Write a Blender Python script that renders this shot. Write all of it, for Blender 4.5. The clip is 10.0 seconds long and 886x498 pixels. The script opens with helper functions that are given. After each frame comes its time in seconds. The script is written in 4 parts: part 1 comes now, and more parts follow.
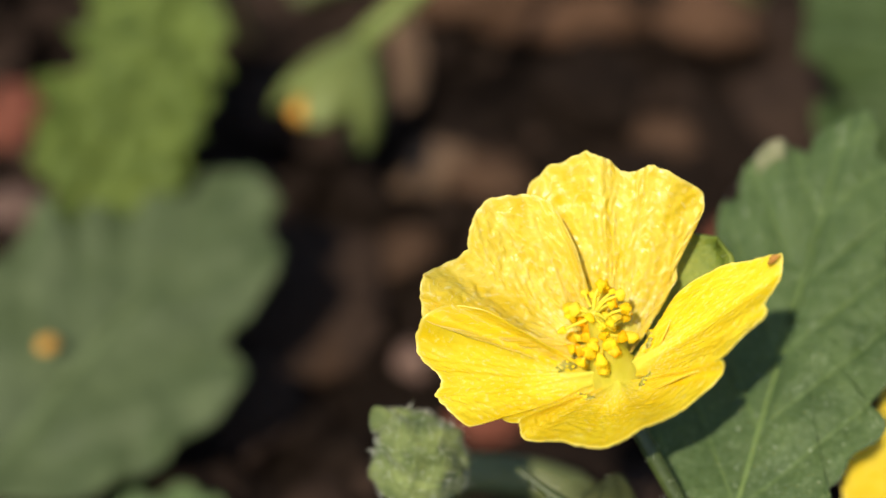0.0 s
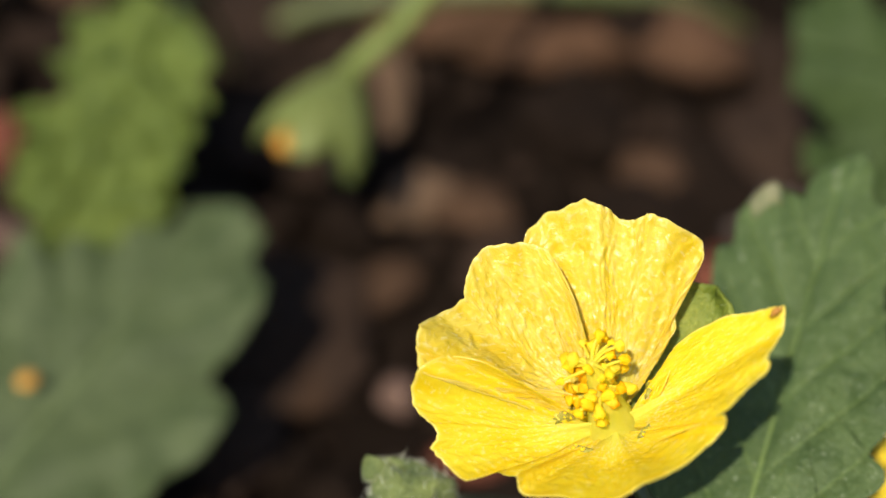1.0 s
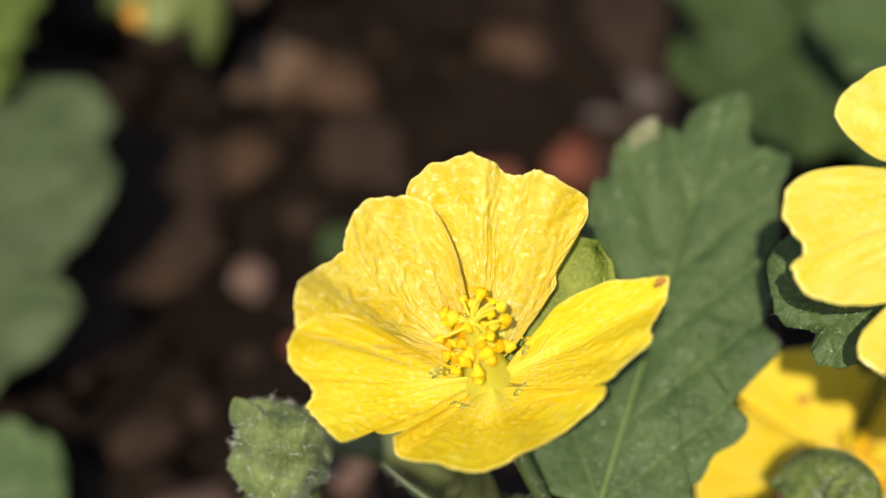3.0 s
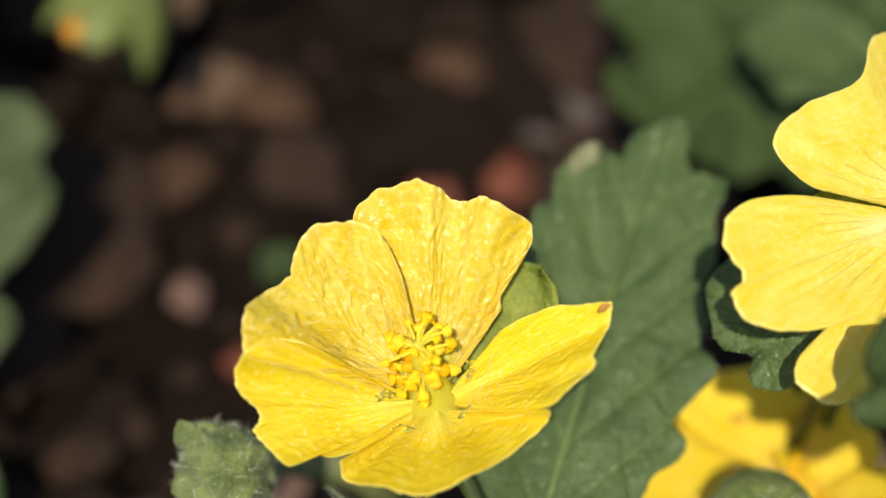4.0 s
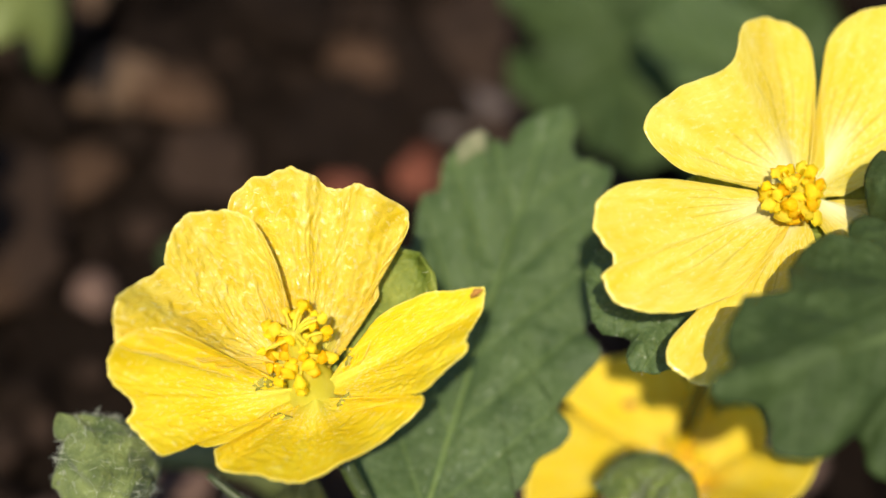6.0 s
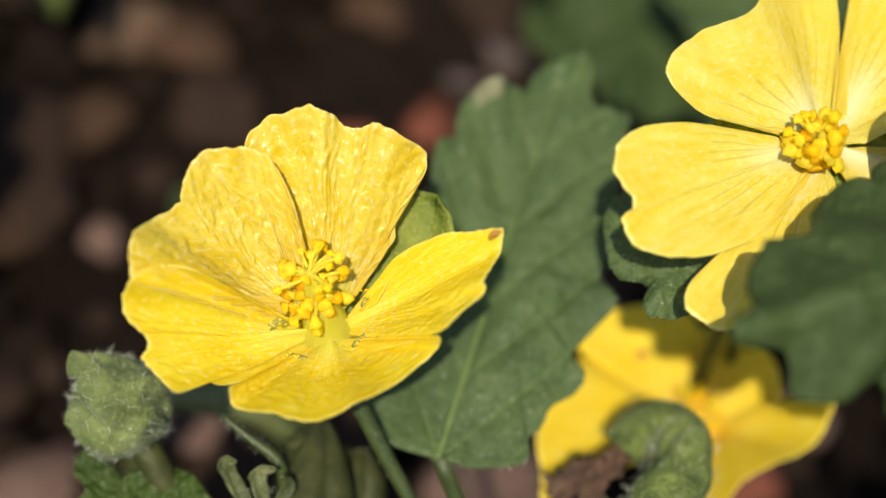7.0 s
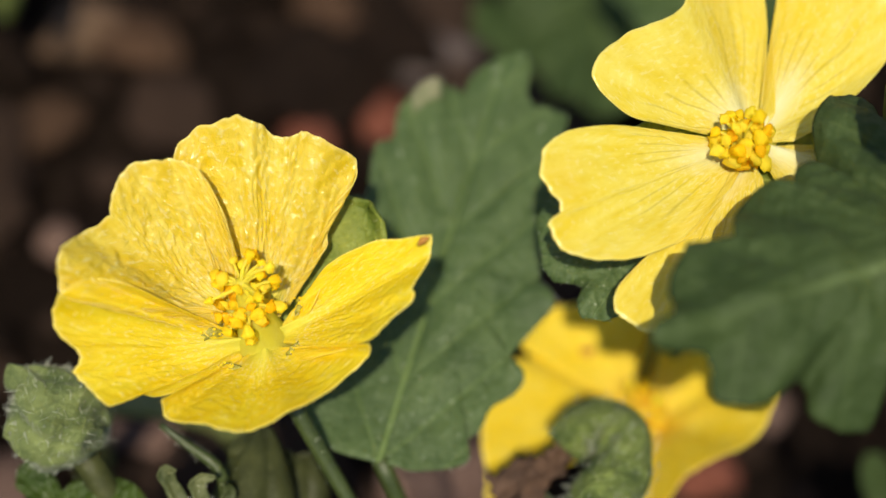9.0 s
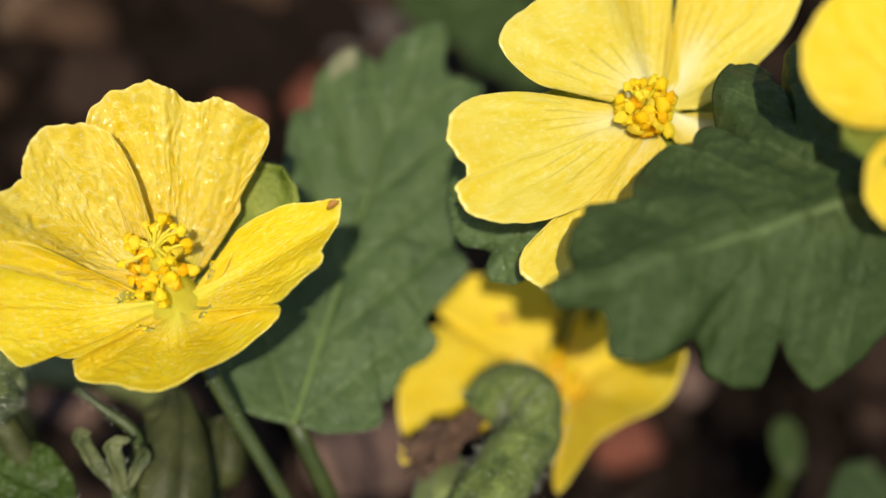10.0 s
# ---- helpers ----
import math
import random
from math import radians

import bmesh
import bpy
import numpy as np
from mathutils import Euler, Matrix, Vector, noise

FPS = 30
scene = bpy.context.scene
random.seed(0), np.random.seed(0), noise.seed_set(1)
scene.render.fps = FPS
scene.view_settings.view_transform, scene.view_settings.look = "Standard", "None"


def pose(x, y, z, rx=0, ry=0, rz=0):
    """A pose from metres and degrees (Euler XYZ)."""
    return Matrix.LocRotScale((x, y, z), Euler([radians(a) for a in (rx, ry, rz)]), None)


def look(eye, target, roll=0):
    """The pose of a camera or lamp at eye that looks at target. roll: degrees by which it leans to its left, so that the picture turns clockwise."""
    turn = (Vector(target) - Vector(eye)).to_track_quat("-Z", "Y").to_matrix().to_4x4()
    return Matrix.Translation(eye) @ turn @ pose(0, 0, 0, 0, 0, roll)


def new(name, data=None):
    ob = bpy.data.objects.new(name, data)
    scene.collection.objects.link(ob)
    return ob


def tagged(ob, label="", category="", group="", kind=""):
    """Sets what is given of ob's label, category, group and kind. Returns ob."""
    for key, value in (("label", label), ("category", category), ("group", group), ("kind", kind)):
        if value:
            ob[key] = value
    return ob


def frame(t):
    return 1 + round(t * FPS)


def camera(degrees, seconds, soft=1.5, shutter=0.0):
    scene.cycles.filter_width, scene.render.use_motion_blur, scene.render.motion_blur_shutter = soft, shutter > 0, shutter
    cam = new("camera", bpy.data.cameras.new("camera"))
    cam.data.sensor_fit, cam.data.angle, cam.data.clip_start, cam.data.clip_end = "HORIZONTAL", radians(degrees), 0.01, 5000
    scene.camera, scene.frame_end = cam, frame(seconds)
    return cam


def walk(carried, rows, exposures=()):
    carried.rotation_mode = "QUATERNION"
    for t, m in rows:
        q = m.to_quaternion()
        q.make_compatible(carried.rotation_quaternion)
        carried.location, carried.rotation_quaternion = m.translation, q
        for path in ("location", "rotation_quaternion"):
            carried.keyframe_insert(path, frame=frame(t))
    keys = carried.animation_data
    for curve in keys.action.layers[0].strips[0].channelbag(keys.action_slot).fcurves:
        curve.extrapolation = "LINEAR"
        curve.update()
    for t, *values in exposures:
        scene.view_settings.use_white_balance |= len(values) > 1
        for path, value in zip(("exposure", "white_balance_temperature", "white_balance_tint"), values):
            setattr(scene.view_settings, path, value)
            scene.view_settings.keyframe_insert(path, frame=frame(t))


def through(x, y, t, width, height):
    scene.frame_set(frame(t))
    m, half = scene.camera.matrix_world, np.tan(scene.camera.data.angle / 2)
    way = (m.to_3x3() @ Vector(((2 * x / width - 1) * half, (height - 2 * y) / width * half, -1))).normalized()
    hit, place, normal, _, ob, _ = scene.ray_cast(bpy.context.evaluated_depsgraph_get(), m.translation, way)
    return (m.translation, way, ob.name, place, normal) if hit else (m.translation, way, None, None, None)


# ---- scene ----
cam = camera(35, 10.0)
cam.data.dof.use_dof = True
cam.data.dof.focus_distance = 0.0983
cam.data.dof.aperture_fstop = 12.0
walk(cam, [
    (0, pose(-0.00130, -0.00192, 0.16619, 41.263, 2.759, 1.759)),
    (0.5, pose(-0.00082, -0.00180, 0.16532, 41.205, 2.541, 1.432)),
    (1, pose(-0.00298, 0.00093, 0.16646, 41.894, 1.780, 1.219)),
    (1.5, pose(-0.00315, 0.00391, 0.16687, 39.292, -1.697, -0.269)),
    (2, pose(-0.00641, 0.00578, 0.16770, 35.730, -2.138, -0.425)),
    (2.5, pose(-0.00620, 0.00881, 0.16990, 36.236, -2.960, -0.579)),
    (3, pose(-0.00644, 0.01069, 0.17000, 34.214, -4.771, -1.514)),
    (3.2, pose(-0.00796, 0.01107, 0.17133, 34.872, -4.645, -1.648)),
    (4.3, pose(-0.00753, 0.01111, 0.17152, 34.678, -7.871, -3.363)),
    (4.5, pose(-0.00686, 0.01211, 0.17264, 35.170, -7.152, -3.309)),
    (5, pose(-0.00558, 0.01224, 0.17348, 35.634, -7.328, -3.450)),
    (5.5, pose(-0.00364, 0.00929, 0.17129, 35.950, -9.318, -4.646)),
    (5.7, pose(-0.00278, 0.00978, 0.17178, 35.505, -8.882, -4.978)),
    (6.8, pose(-0.00432, 0.00998, 0.17061, 34.117, -8.843, -4.270)),
    (7, pose(-0.00390, 0.00904, 0.17011, 33.398, -9.128, -4.088)),
    (7.5, pose(-0.00305, 0.01003, 0.17038, 32.195, -9.314, -4.932)),
    (8, pose(-0.00254, 0.00940, 0.17034, 32.378, -9.343, -4.849)),
    (8.5, pose(-0.00272, 0.00986, 0.17158, 32.793, -9.505, -5.126)),
    (9, pose(-0.00029, 0.00993, 0.17192, 32.884, -8.964, -5.452)),
    (9.5, pose(0.00162, 0.00827, 0.17210, 32.603, -9.784, -6.188)),
    (10, pose(0.00190, 0.00731, 0.17308, 32.547, -10.795, -6.635)),
], exposures=[(0.0, 0.53), (1.0, 0.54), (1.5, 0.62), (2.0, 0.56), (3.0, 0.48), (4.5, 0.44), (5.5, 0.51), (7.0, 0.38), (8.0, 0.3), (10.0, 0.25)])

# ---- light ----
SUN = Vector((-0.26, -0.53, 1.0)).normalized()
world = bpy.data.worlds.new("sky")
scene.world = world
world.use_nodes = True
wn = world.node_tree.nodes
sky = wn.new("ShaderNodeTexSky")
sky.sky_type, sky.sun_disc = "NISHITA", False
sky.sun_elevation = math.asin(SUN.z)
sky.sun_rotation = math.atan2(SUN.x, SUN.y)
world.node_tree.links.new(sky.outputs[0], wn["Background"].inputs[0])
wn["Background"].inputs[1].default_value = 0.115
sun_data = bpy.data.lights.new("sun", "SUN")
sun_data.energy, sun_data.angle, sun_data.color = 4.6, radians(0.5), (1.0, 0.90, 0.75)
sun = new("sun", sun_data)
sun.matrix_world = look(SUN * 3, (0, 0, 0))

# ---- materials ----
MM = 0.001


class Nodes:
    """A small helper to write node trees in a line each."""

    def __init__(self, name):
        self.mat = bpy.data.materials.new(name)
        self.mat.use_nodes = True
        self.tree = self.mat.node_tree
        self.tree.nodes.clear()
        self.out = self.tree.nodes.new("ShaderNodeOutputMaterial")

    def add(self, kind, inputs=None, **props):
        node = self.tree.nodes.new("ShaderNode" + kind)
        for key, value in props.items():
            setattr(node, key, value)
        for key, value in (inputs or {}).items():
            if isinstance(value, bpy.types.NodeSocket):
                self.tree.links.new(value, node.inputs[key])
            else:
                node.inputs[key].default_value = (*value, 1) if node.inputs[key].type == "RGBA" else value
        return node

    def noise(self, vec, scale, detail=3.0, rough=0.55):
        return self.add("TexNoise", {"Vector": vec, "Scale": scale, "Detail": detail, "Roughness": rough}).outputs[0]

    def ramp(self, fac, *stops):
        node = self.add("ValToRGB", {"Fac": fac})
        el = node.color_ramp.elements
        while len(el) < len(stops):
            el.new(0.5)
        for e, (p, c) in zip(el, stops):
            e.position = p
            e.color = (*c, 1) if len(c) == 3 else c
        return node.outputs[0]

    def mix(self, fac, a, b, mode="MIX"):
        node = self.add("Mix", data_type="RGBA", blend_type=mode)
        for i, v in ((0, fac), (6, a), (7, b)):
            if isinstance(v, bpy.types.NodeSocket):
                self.tree.links.new(v, node.inputs[i])
            else:
                node.inputs[i].default_value = v if i == 0 else (*v, 1)
        return node.outputs[2]

    def math(self, op, a, b=0.0, c=0.0):
        node = self.add("Math", operation=op)
        for i, v in enumerate((a, b, c)):
            if isinstance(v, bpy.types.NodeSocket):
                self.tree.links.new(v, node.inputs[i])
            else:
                node.inputs[i].default_value = v
        return node.outputs[0]

    def bump(self, height, dist, strength=1.0):
        return self.add("Bump", {"Height": height, "Distance": dist, "Strength": strength}).outputs[0]

    def done(self, shader):
        self.tree.links.new(shader, self.out.inputs[0])
        return self.mat


def thin_leafy(n, color, through, rough, normal, share=0.25, spec=0.35, felt=0.0):
    """A thin plant surface: a skin that reflects, and light that comes through from behind."""
    skin = n.add("BsdfPrincipled", {"Base Color": color, "Roughness": rough, "Normal": normal, "Specular IOR Level": spec, "Sheen Weight": felt, "Sheen Roughness": 0.5}).outputs[0]
    glow = n.add("BsdfTranslucent", {"Color": through, "Normal": normal}).outputs[0]
    return n.done(n.add("MixShader", {0: share, 1: skin, 2: glow}).outputs[0])


def petal_material(name, deep, pale, wrinkle, claw, crisp, fleck, veins=1.0, streaks=0.8, gold=0.25, polish=0.8):
    """A thin glossy petal: crisp is how crinkled its skin is, fleck how strongly painted pale glints and deep cells
    differ.
    """
    n = Nodes(name)
    uv = n.add("UVMap").outputs[0]
    pos = n.add("TexCoord").outputs["Object"]
    v = n.add("SeparateXYZ", {"Vector": uv})
    streak = n.noise(n.add("Mapping", {"Vector": uv, "Scale": (26.0, 4.0, 1.0)}).outputs[0], 1.0, 3.0, 0.55)
    cell = n.add("TexNoise", {"Vector": n.add("Mapping", {"Vector": uv, "Scale": (46.0, 29.0, 1.0)}).outputs[0], "Scale": 1.0, "Detail": 3.0, "Roughness": 0.6, "Distortion": 0.35}).outputs[0]
    blotch = n.noise(pos, 330.0, 3.0, 0.6)
    base = n.mix(n.ramp(streak, (0.3, (0, 0, 0)), (0.72, (1, 1, 1))), deep, pale)
    base = n.mix(n.ramp(blotch, (0.47, (0, 0, 0)), (0.68, (0.5 * fleck, 0.5 * fleck, 0.5 * fleck))), base, (0.74, 0.60, 0.012))
    base = n.mix(n.ramp(cell, (0.30, (fleck * 0.6,) * 3), (0.45, (0, 0, 0))), base, (0.80, 0.62, 0.012))
    # pale crinkle tops: glints put into the colour
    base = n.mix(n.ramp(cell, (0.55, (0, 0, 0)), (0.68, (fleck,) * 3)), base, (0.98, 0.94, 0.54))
    broad = n.noise(pos, 130.0, 2.0, 0.5)
    base = n.mix(n.ramp(broad, (0.45, (0, 0, 0)), (0.7, (gold, gold, gold))), base, (0.86, 0.64, 0.015))
    # the claw at the base is greenish and pale; painted glints lie beyond it, fine dark veins fan out
    axis = n.math("ABSOLUTE", n.math("SUBTRACT", v.outputs[0], 0.5))
    near = n.math("MULTIPLY_ADD", axis, 0.55, v.outputs[1])
    base = n.mix(n.ramp(near, (0.18, (0.95, 0.95, 0.95)), (0.46, (0, 0, 0))), base, claw)
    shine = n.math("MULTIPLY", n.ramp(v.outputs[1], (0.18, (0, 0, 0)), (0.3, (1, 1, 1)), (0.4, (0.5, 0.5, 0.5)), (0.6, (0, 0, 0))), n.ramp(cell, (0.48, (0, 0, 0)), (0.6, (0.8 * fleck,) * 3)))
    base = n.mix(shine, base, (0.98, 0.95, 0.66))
    wobble = n.math("MULTIPLY_ADD", n.noise(n.add("Mapping", {"Vector": uv, "Scale": (7.0, 2.0, 1.0)}).outputs[0], 1.0, 1.0), 0.11, v.outputs[0])
    vein = n.math("PINGPONG", n.math("MULTIPLY", wobble, 15.0), 0.5)
    broken = n.noise(n.add("Mapping", {"Vector": uv, "Scale": (24.0, 4.0, 1.0)}).outputs[0], 1.0, 2.0)
    near = n.math("MULTIPLY", n.ramp(v.outputs[1], (0.2, (0.1, 0.1, 0.1)), (0.36, (0.6, 0.6, 0.6)), (0.6, (0.45, 0.45, 0.45)), (0.8, (0, 0, 0))), n.ramp(broken, (0.42, (0, 0, 0)), (0.56, (1, 1, 1))))
    vein = n.math("MULTIPLY", n.ramp(vein, (0.0, (1, 1, 1)), (0.13, (0, 0, 0))), near)
    base = n.mix(n.math("MULTIPLY", vein, veins), base, (0.46, 0.36, 0.02))
    # thin bright rim: light through the edge, painted as a paler yellow
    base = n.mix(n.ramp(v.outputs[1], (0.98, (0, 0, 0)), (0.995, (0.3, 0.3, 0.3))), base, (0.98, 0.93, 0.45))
    tall = n.math("ADD", n.math("MULTIPLY", cell, crisp), n.math("MULTIPLY", streak, streaks))
    tall = n.math("SUBTRACT", tall, n.math("MULTIPLY", vein, 0.04))
    normal = n.bump(tall, wrinkle * MM, 1.0)
    rough = n.math("MULTIPLY_ADD", cell, 0.24, 0.42 - 0.4 * polish)
    return thin_leafy(n, base, base, rough, normal, 0.55, polish)


def leaf_material(name, deep, pale, through, share, vein_color, fuzz=0.22, sheen=0.3, scars=0.8, gloss=0.6, stipple=0.0):
    n = Nodes(name)
    uv = n.add("UVMap").outputs[0]
    pos = n.add("TexCoord").outputs["Object"]
    v = n.add("SeparateXYZ", {"Vector": uv})
    side = n.math("ABSOLUTE", n.math("SUBTRACT", v.outputs[0], 0.5))
    mottle = n.noise(pos, 220.0, 5.0, 0.6)
    cells = n.noise(pos, 1100.0, 4.0, 0.6)
    fine = n.noise(pos, 3200.0, 3.0, 0.6)
    base = n.mix(n.ramp(mottle, (0.3, (0, 0, 0)), (0.72, (1, 1, 1))), deep, pale)
    base = n.mix(n.ramp(fine, (0.5, (0, 0, 0)), (0.8, (fuzz, fuzz, fuzz))), base, (0.34, 0.42, 0.22))
    # midrib and ribs that leave it at a slant
    rib = n.ramp(side, (0.002, (0.85, 0.85, 0.85)), (0.012, (0, 0, 0)))
    rib = n.math("MULTIPLY", rib, n.ramp(v.outputs[1], (0.5, (1, 1, 1)), (0.62, (0.35, 0.35, 0.35))))
    slant = n.math("PINGPONG", n.math("MULTIPLY_ADD", side, -4.4, n.math("MULTIPLY", v.outputs[1], 5.5)), 0.5)
    ribs = n.ramp(slant, (0.0, (0.3, 0.3, 0.3)), (0.05, (0, 0, 0)))
    base = n.mix(n.math("MAXIMUM", rib, ribs), base, vein_color)
    # a few pale scars
    spot = n.noise(pos, 800.0, 1.0, 0.5)
    base = n.mix(n.ramp(spot, (0.77, (0, 0, 0)), (0.81, (scars, scars, scars))), base, (0.42, 0.45, 0.32))
    dots = n.noise(pos, 3600.0, 1.0, 0.4)
    base = n.mix(n.ramp(dots, (0.70, (0, 0, 0)), (0.76, (stipple, stipple, stipple))), base, (0.50, 0.55, 0.42))
    tall = n.math("ADD", n.math("MULTIPLY", cells, 1.1), n.math("MULTIPLY", mottle, 0.8))
    tall = n.math("SUBTRACT", tall, n.math("MULTIPLY", n.math("MAXIMUM", rib, ribs), 0.6))
    normal = n.bump(tall, 0.35 * MM, 0.7)
    return thin_leafy(n, base, through, gloss, normal, share, sheen)


def plain_plant(name, deep, pale, scale=400.0, rough=0.5, bump=0.2, share=0.0, felt=0.0):
    n = Nodes(name)
    pos = n.add("TexCoord").outputs["Object"]
    mottle = n.noise(pos, scale, 4.0, 0.6)
    fine = n.noise(pos, scale * 7, 3.0, 0.6)
    base = n.mix(n.ramp(mottle, (0.32, (0, 0, 0)), (0.7, (1, 1, 1))), deep, pale)
    base = n.mix(n.ramp(fine, (0.55, (0, 0, 0)), (0.85, (0.4, 0.4, 0.4))), base, tuple(min(1, c * 1.9 + 0.04) for c in pale))
    normal = n.bump(n.math("ADD", mottle, n.math("MULTIPLY", fine, 0.5)), bump * MM, 0.8)
    return thin_leafy(n, base, base, rough, normal, share, 0.4, felt)


def earth_material(name, deep, pale, scale, bump, rough=0.9, tint=None, vary=1.3):
    n = Nodes(name)
    pos = n.add("NewGeometry").outputs["Position"]
    rnd = n.add("ObjectInfo").outputs["Random"]
    isl = n.add("NewGeometry").outputs["Random Per Island"]
    big = n.noise(pos, scale, 5.0, 0.62)
    small = n.noise(pos, scale * 9, 4.0, 0.65)
    base = n.mix(n.ramp(big, (0.3, (0, 0, 0)), (0.72, (1, 1, 1))), deep, pale)
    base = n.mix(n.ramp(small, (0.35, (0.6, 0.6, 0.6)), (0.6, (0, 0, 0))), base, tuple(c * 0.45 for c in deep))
    if tint:
        base = n.mix(n.math("POWER", n.math("FRACT", n.math("ADD", rnd, isl)), vary), base, tint)
    normal = n.bump(n.math("ADD", big, n.math("MULTIPLY", small, 0.5)), bump * MM, 0.9)
    sh = n.add("BsdfPrincipled", {"Base Color": base, "Roughness": rough, "Normal": normal, "Specular IOR Level": 0.04})
    return n.done(sh.outputs[0])


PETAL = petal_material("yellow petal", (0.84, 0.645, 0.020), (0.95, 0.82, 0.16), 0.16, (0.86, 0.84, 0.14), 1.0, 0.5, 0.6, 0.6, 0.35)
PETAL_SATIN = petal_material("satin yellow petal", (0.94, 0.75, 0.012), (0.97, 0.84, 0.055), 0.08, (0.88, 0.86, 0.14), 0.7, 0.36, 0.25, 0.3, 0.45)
# its whitish claw is a pale base plus a painted sheen
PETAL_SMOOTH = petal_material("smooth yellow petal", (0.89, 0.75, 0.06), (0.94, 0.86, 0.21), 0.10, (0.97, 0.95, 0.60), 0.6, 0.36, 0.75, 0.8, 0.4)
# deeper gold copy of the yellow petal, with shade put into the colour
PETAL_SHADED = petal_material("shaded yellow petal", (0.91, 0.70, 0.02), (0.95, 0.79, 0.09), 0.10, (0.90, 0.62, 0.03), 0.5, 0.2, 0.6, polish=0.2)
LEAF = leaf_material("grey green leaf", (0.034, 0.062, 0.015), (0.066, 0.104, 0.030), (0.07, 0.13, 0.015), 0.18, (0.17, 0.24, 0.07), stipple=0.45)
# darker copy of the leaf green: shade is put into the colour
LEAF_SHADED = leaf_material("shaded green leaf", (0.021, 0.036, 0.011), (0.040, 0.061, 0.022), (0.045, 0.09, 0.010), 0.16, (0.085, 0.12, 0.04), 0.10, 0.12, 0.0)
LEAF_DUSTY = leaf_material("dusty green leaf", (0.032, 0.048, 0.016), (0.070, 0.092, 0.036), (0.06, 0.10, 0.016), 0.2, (0.14, 0.18, 0.08), 0.2, 0.2, 0.0)
# half-dark leaf copy, with some shade put into its colour too
LEAF_HALF_SHADED = leaf_material("green leaf", (0.022, 0.039, 0.009), (0.046, 0.072, 0.020), (0.05, 0.10, 0.014), 0.16, (0.10, 0.14, 0.05), 0.12, 0.15, 0.0)
# lighter leaf copy: sunlight from behind is put into the green
LEAF_BACKLIT = leaf_material("bright green leaf", (0.055, 0.085, 0.014), (0.165, 0.215, 0.042), (0.15, 0.22, 0.03), 0.35, (0.22, 0.28, 0.09), 0.2, 0.2, 0.0)
LEAF_CRISP = leaf_material("crinkled green leaf", (0.018, 0.036, 0.004), (0.050, 0.080, 0.012), (0.06, 0.11, 0.012), 0.2, (0.05, 0.08, 0.02), 0.03, 0.22, 0.0, 0.42)
STEM = plain_plant("green stem", (0.022, 0.033, 0.006), (0.046, 0.064, 0.014), 500.0, 0.45, 0.1)
STEM_PALE = plain_plant("pale green stalk", (0.085, 0.115, 0.018), (0.17, 0.21, 0.05), 420.0, 0.6, 0.6)
HOOK = plain_plant("felted green hook", (0.032, 0.056, 0.006), (0.165, 0.21, 0.045), 420.0, 0.7, 1.4)
BRACT = plain_plant("pale bract", (0.030, 0.044, 0.008), (0.15, 0.165, 0.06), 300.0, 0.55, 0.5, 0.25)
SEPAL = plain_plant("green calyx", (0.12, 0.175, 0.018), (0.31, 0.35, 0.055), 360.0, 0.5, 0.7, 0.35)
# olive darkened to hold the shade of the flower above
OLIVE_SHADED = plain_plant("shaded olive calyx", (0.026, 0.032, 0.006), (0.066, 0.074, 0.018), 300.0, 0.6, 0.2, 0.35)
TUFT = plain_plant("olive hair tuft", (0.17, 0.16, 0.014), (0.42, 0.38, 0.05), 900.0, 0.3, 0.3)
STALK_DULL = plain_plant("dull green stalk", (0.045, 0.055, 0.014), (0.095, 0.11, 0.034), 300.0, 0.55, 0.2)
BELL = plain_plant("pale green bell", (0.085, 0.105, 0.02), (0.15, 0.18, 0.045), 300.0, 0.55, 0.2, 0.2)
BUD = plain_plant("felted green bud", (0.034, 0.056, 0.008), (0.165, 0.20, 0.055), 300.0, 0.7, 0.7, 0.08, 0.12)
HAIR = plain_plant("white plant hair", (0.55, 0.58, 0.45), (0.72, 0.74, 0.62), 300.0, 0.35, 0.02, 0.3)
COLUMN = plain_plant("yellow green column", (0.90, 0.86, 0.09), (0.95, 0.90, 0.18), 500.0, 0.4, 0.06, 0.75)
# column of the half-shaded flower: darker gold carries its shade
COLUMN_SHADED = plain_plant("shaded column", (0.72, 0.42, 0.02), (0.85, 0.55, 0.04), 500.0, 0.6, 0.06, 0.3)


def anther_material():
    n = Nodes("golden anther")
    pos = n.add("TexCoord").outputs["Object"]
    rnd = n.add("ObjectInfo").outputs["Random"]
    dust = n.noise(pos, 2400.0, 3.0, 0.6)
    base = n.ramp(rnd, (0.0, (0.99, 0.66, 0.01)), (0.25, (0.99, 0.77, 0.02)), (0.5, (0.99, 0.86, 0.05)), (1.0, (0.99, 0.90, 0.12)))
    base = n.mix(n.ramp(dust, (0.45, (0, 0, 0)), (0.75, (0.5, 0.5, 0.5))), base, (0.99, 0.85, 0.06))
    return thin_leafy(n, base, base, 0.6, n.bump(dust, 0.05 * MM, 0.6), 0.75, 0.15)


ANTHER = anther_material()
WITHERED = plain_plant("withered brown tissue", (0.03, 0.015, 0.009), (0.10, 0.055, 0.03), 350.0, 0.8, 0.5)
DRY = plain_plant("pale dry leaf edge", (0.10, 0.115, 0.05), (0.19, 0.18, 0.10), 500.0, 0.8, 0.3)
RUSTY = plain_plant("rusty dried tip", (0.30, 0.13, 0.02), (0.55, 0.28, 0.03), 350.0, 0.7, 0.3)
# dark soil and crumbs, lowered further: foliage shade is put into the colour
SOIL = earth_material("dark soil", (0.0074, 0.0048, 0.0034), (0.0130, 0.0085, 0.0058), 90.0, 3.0)
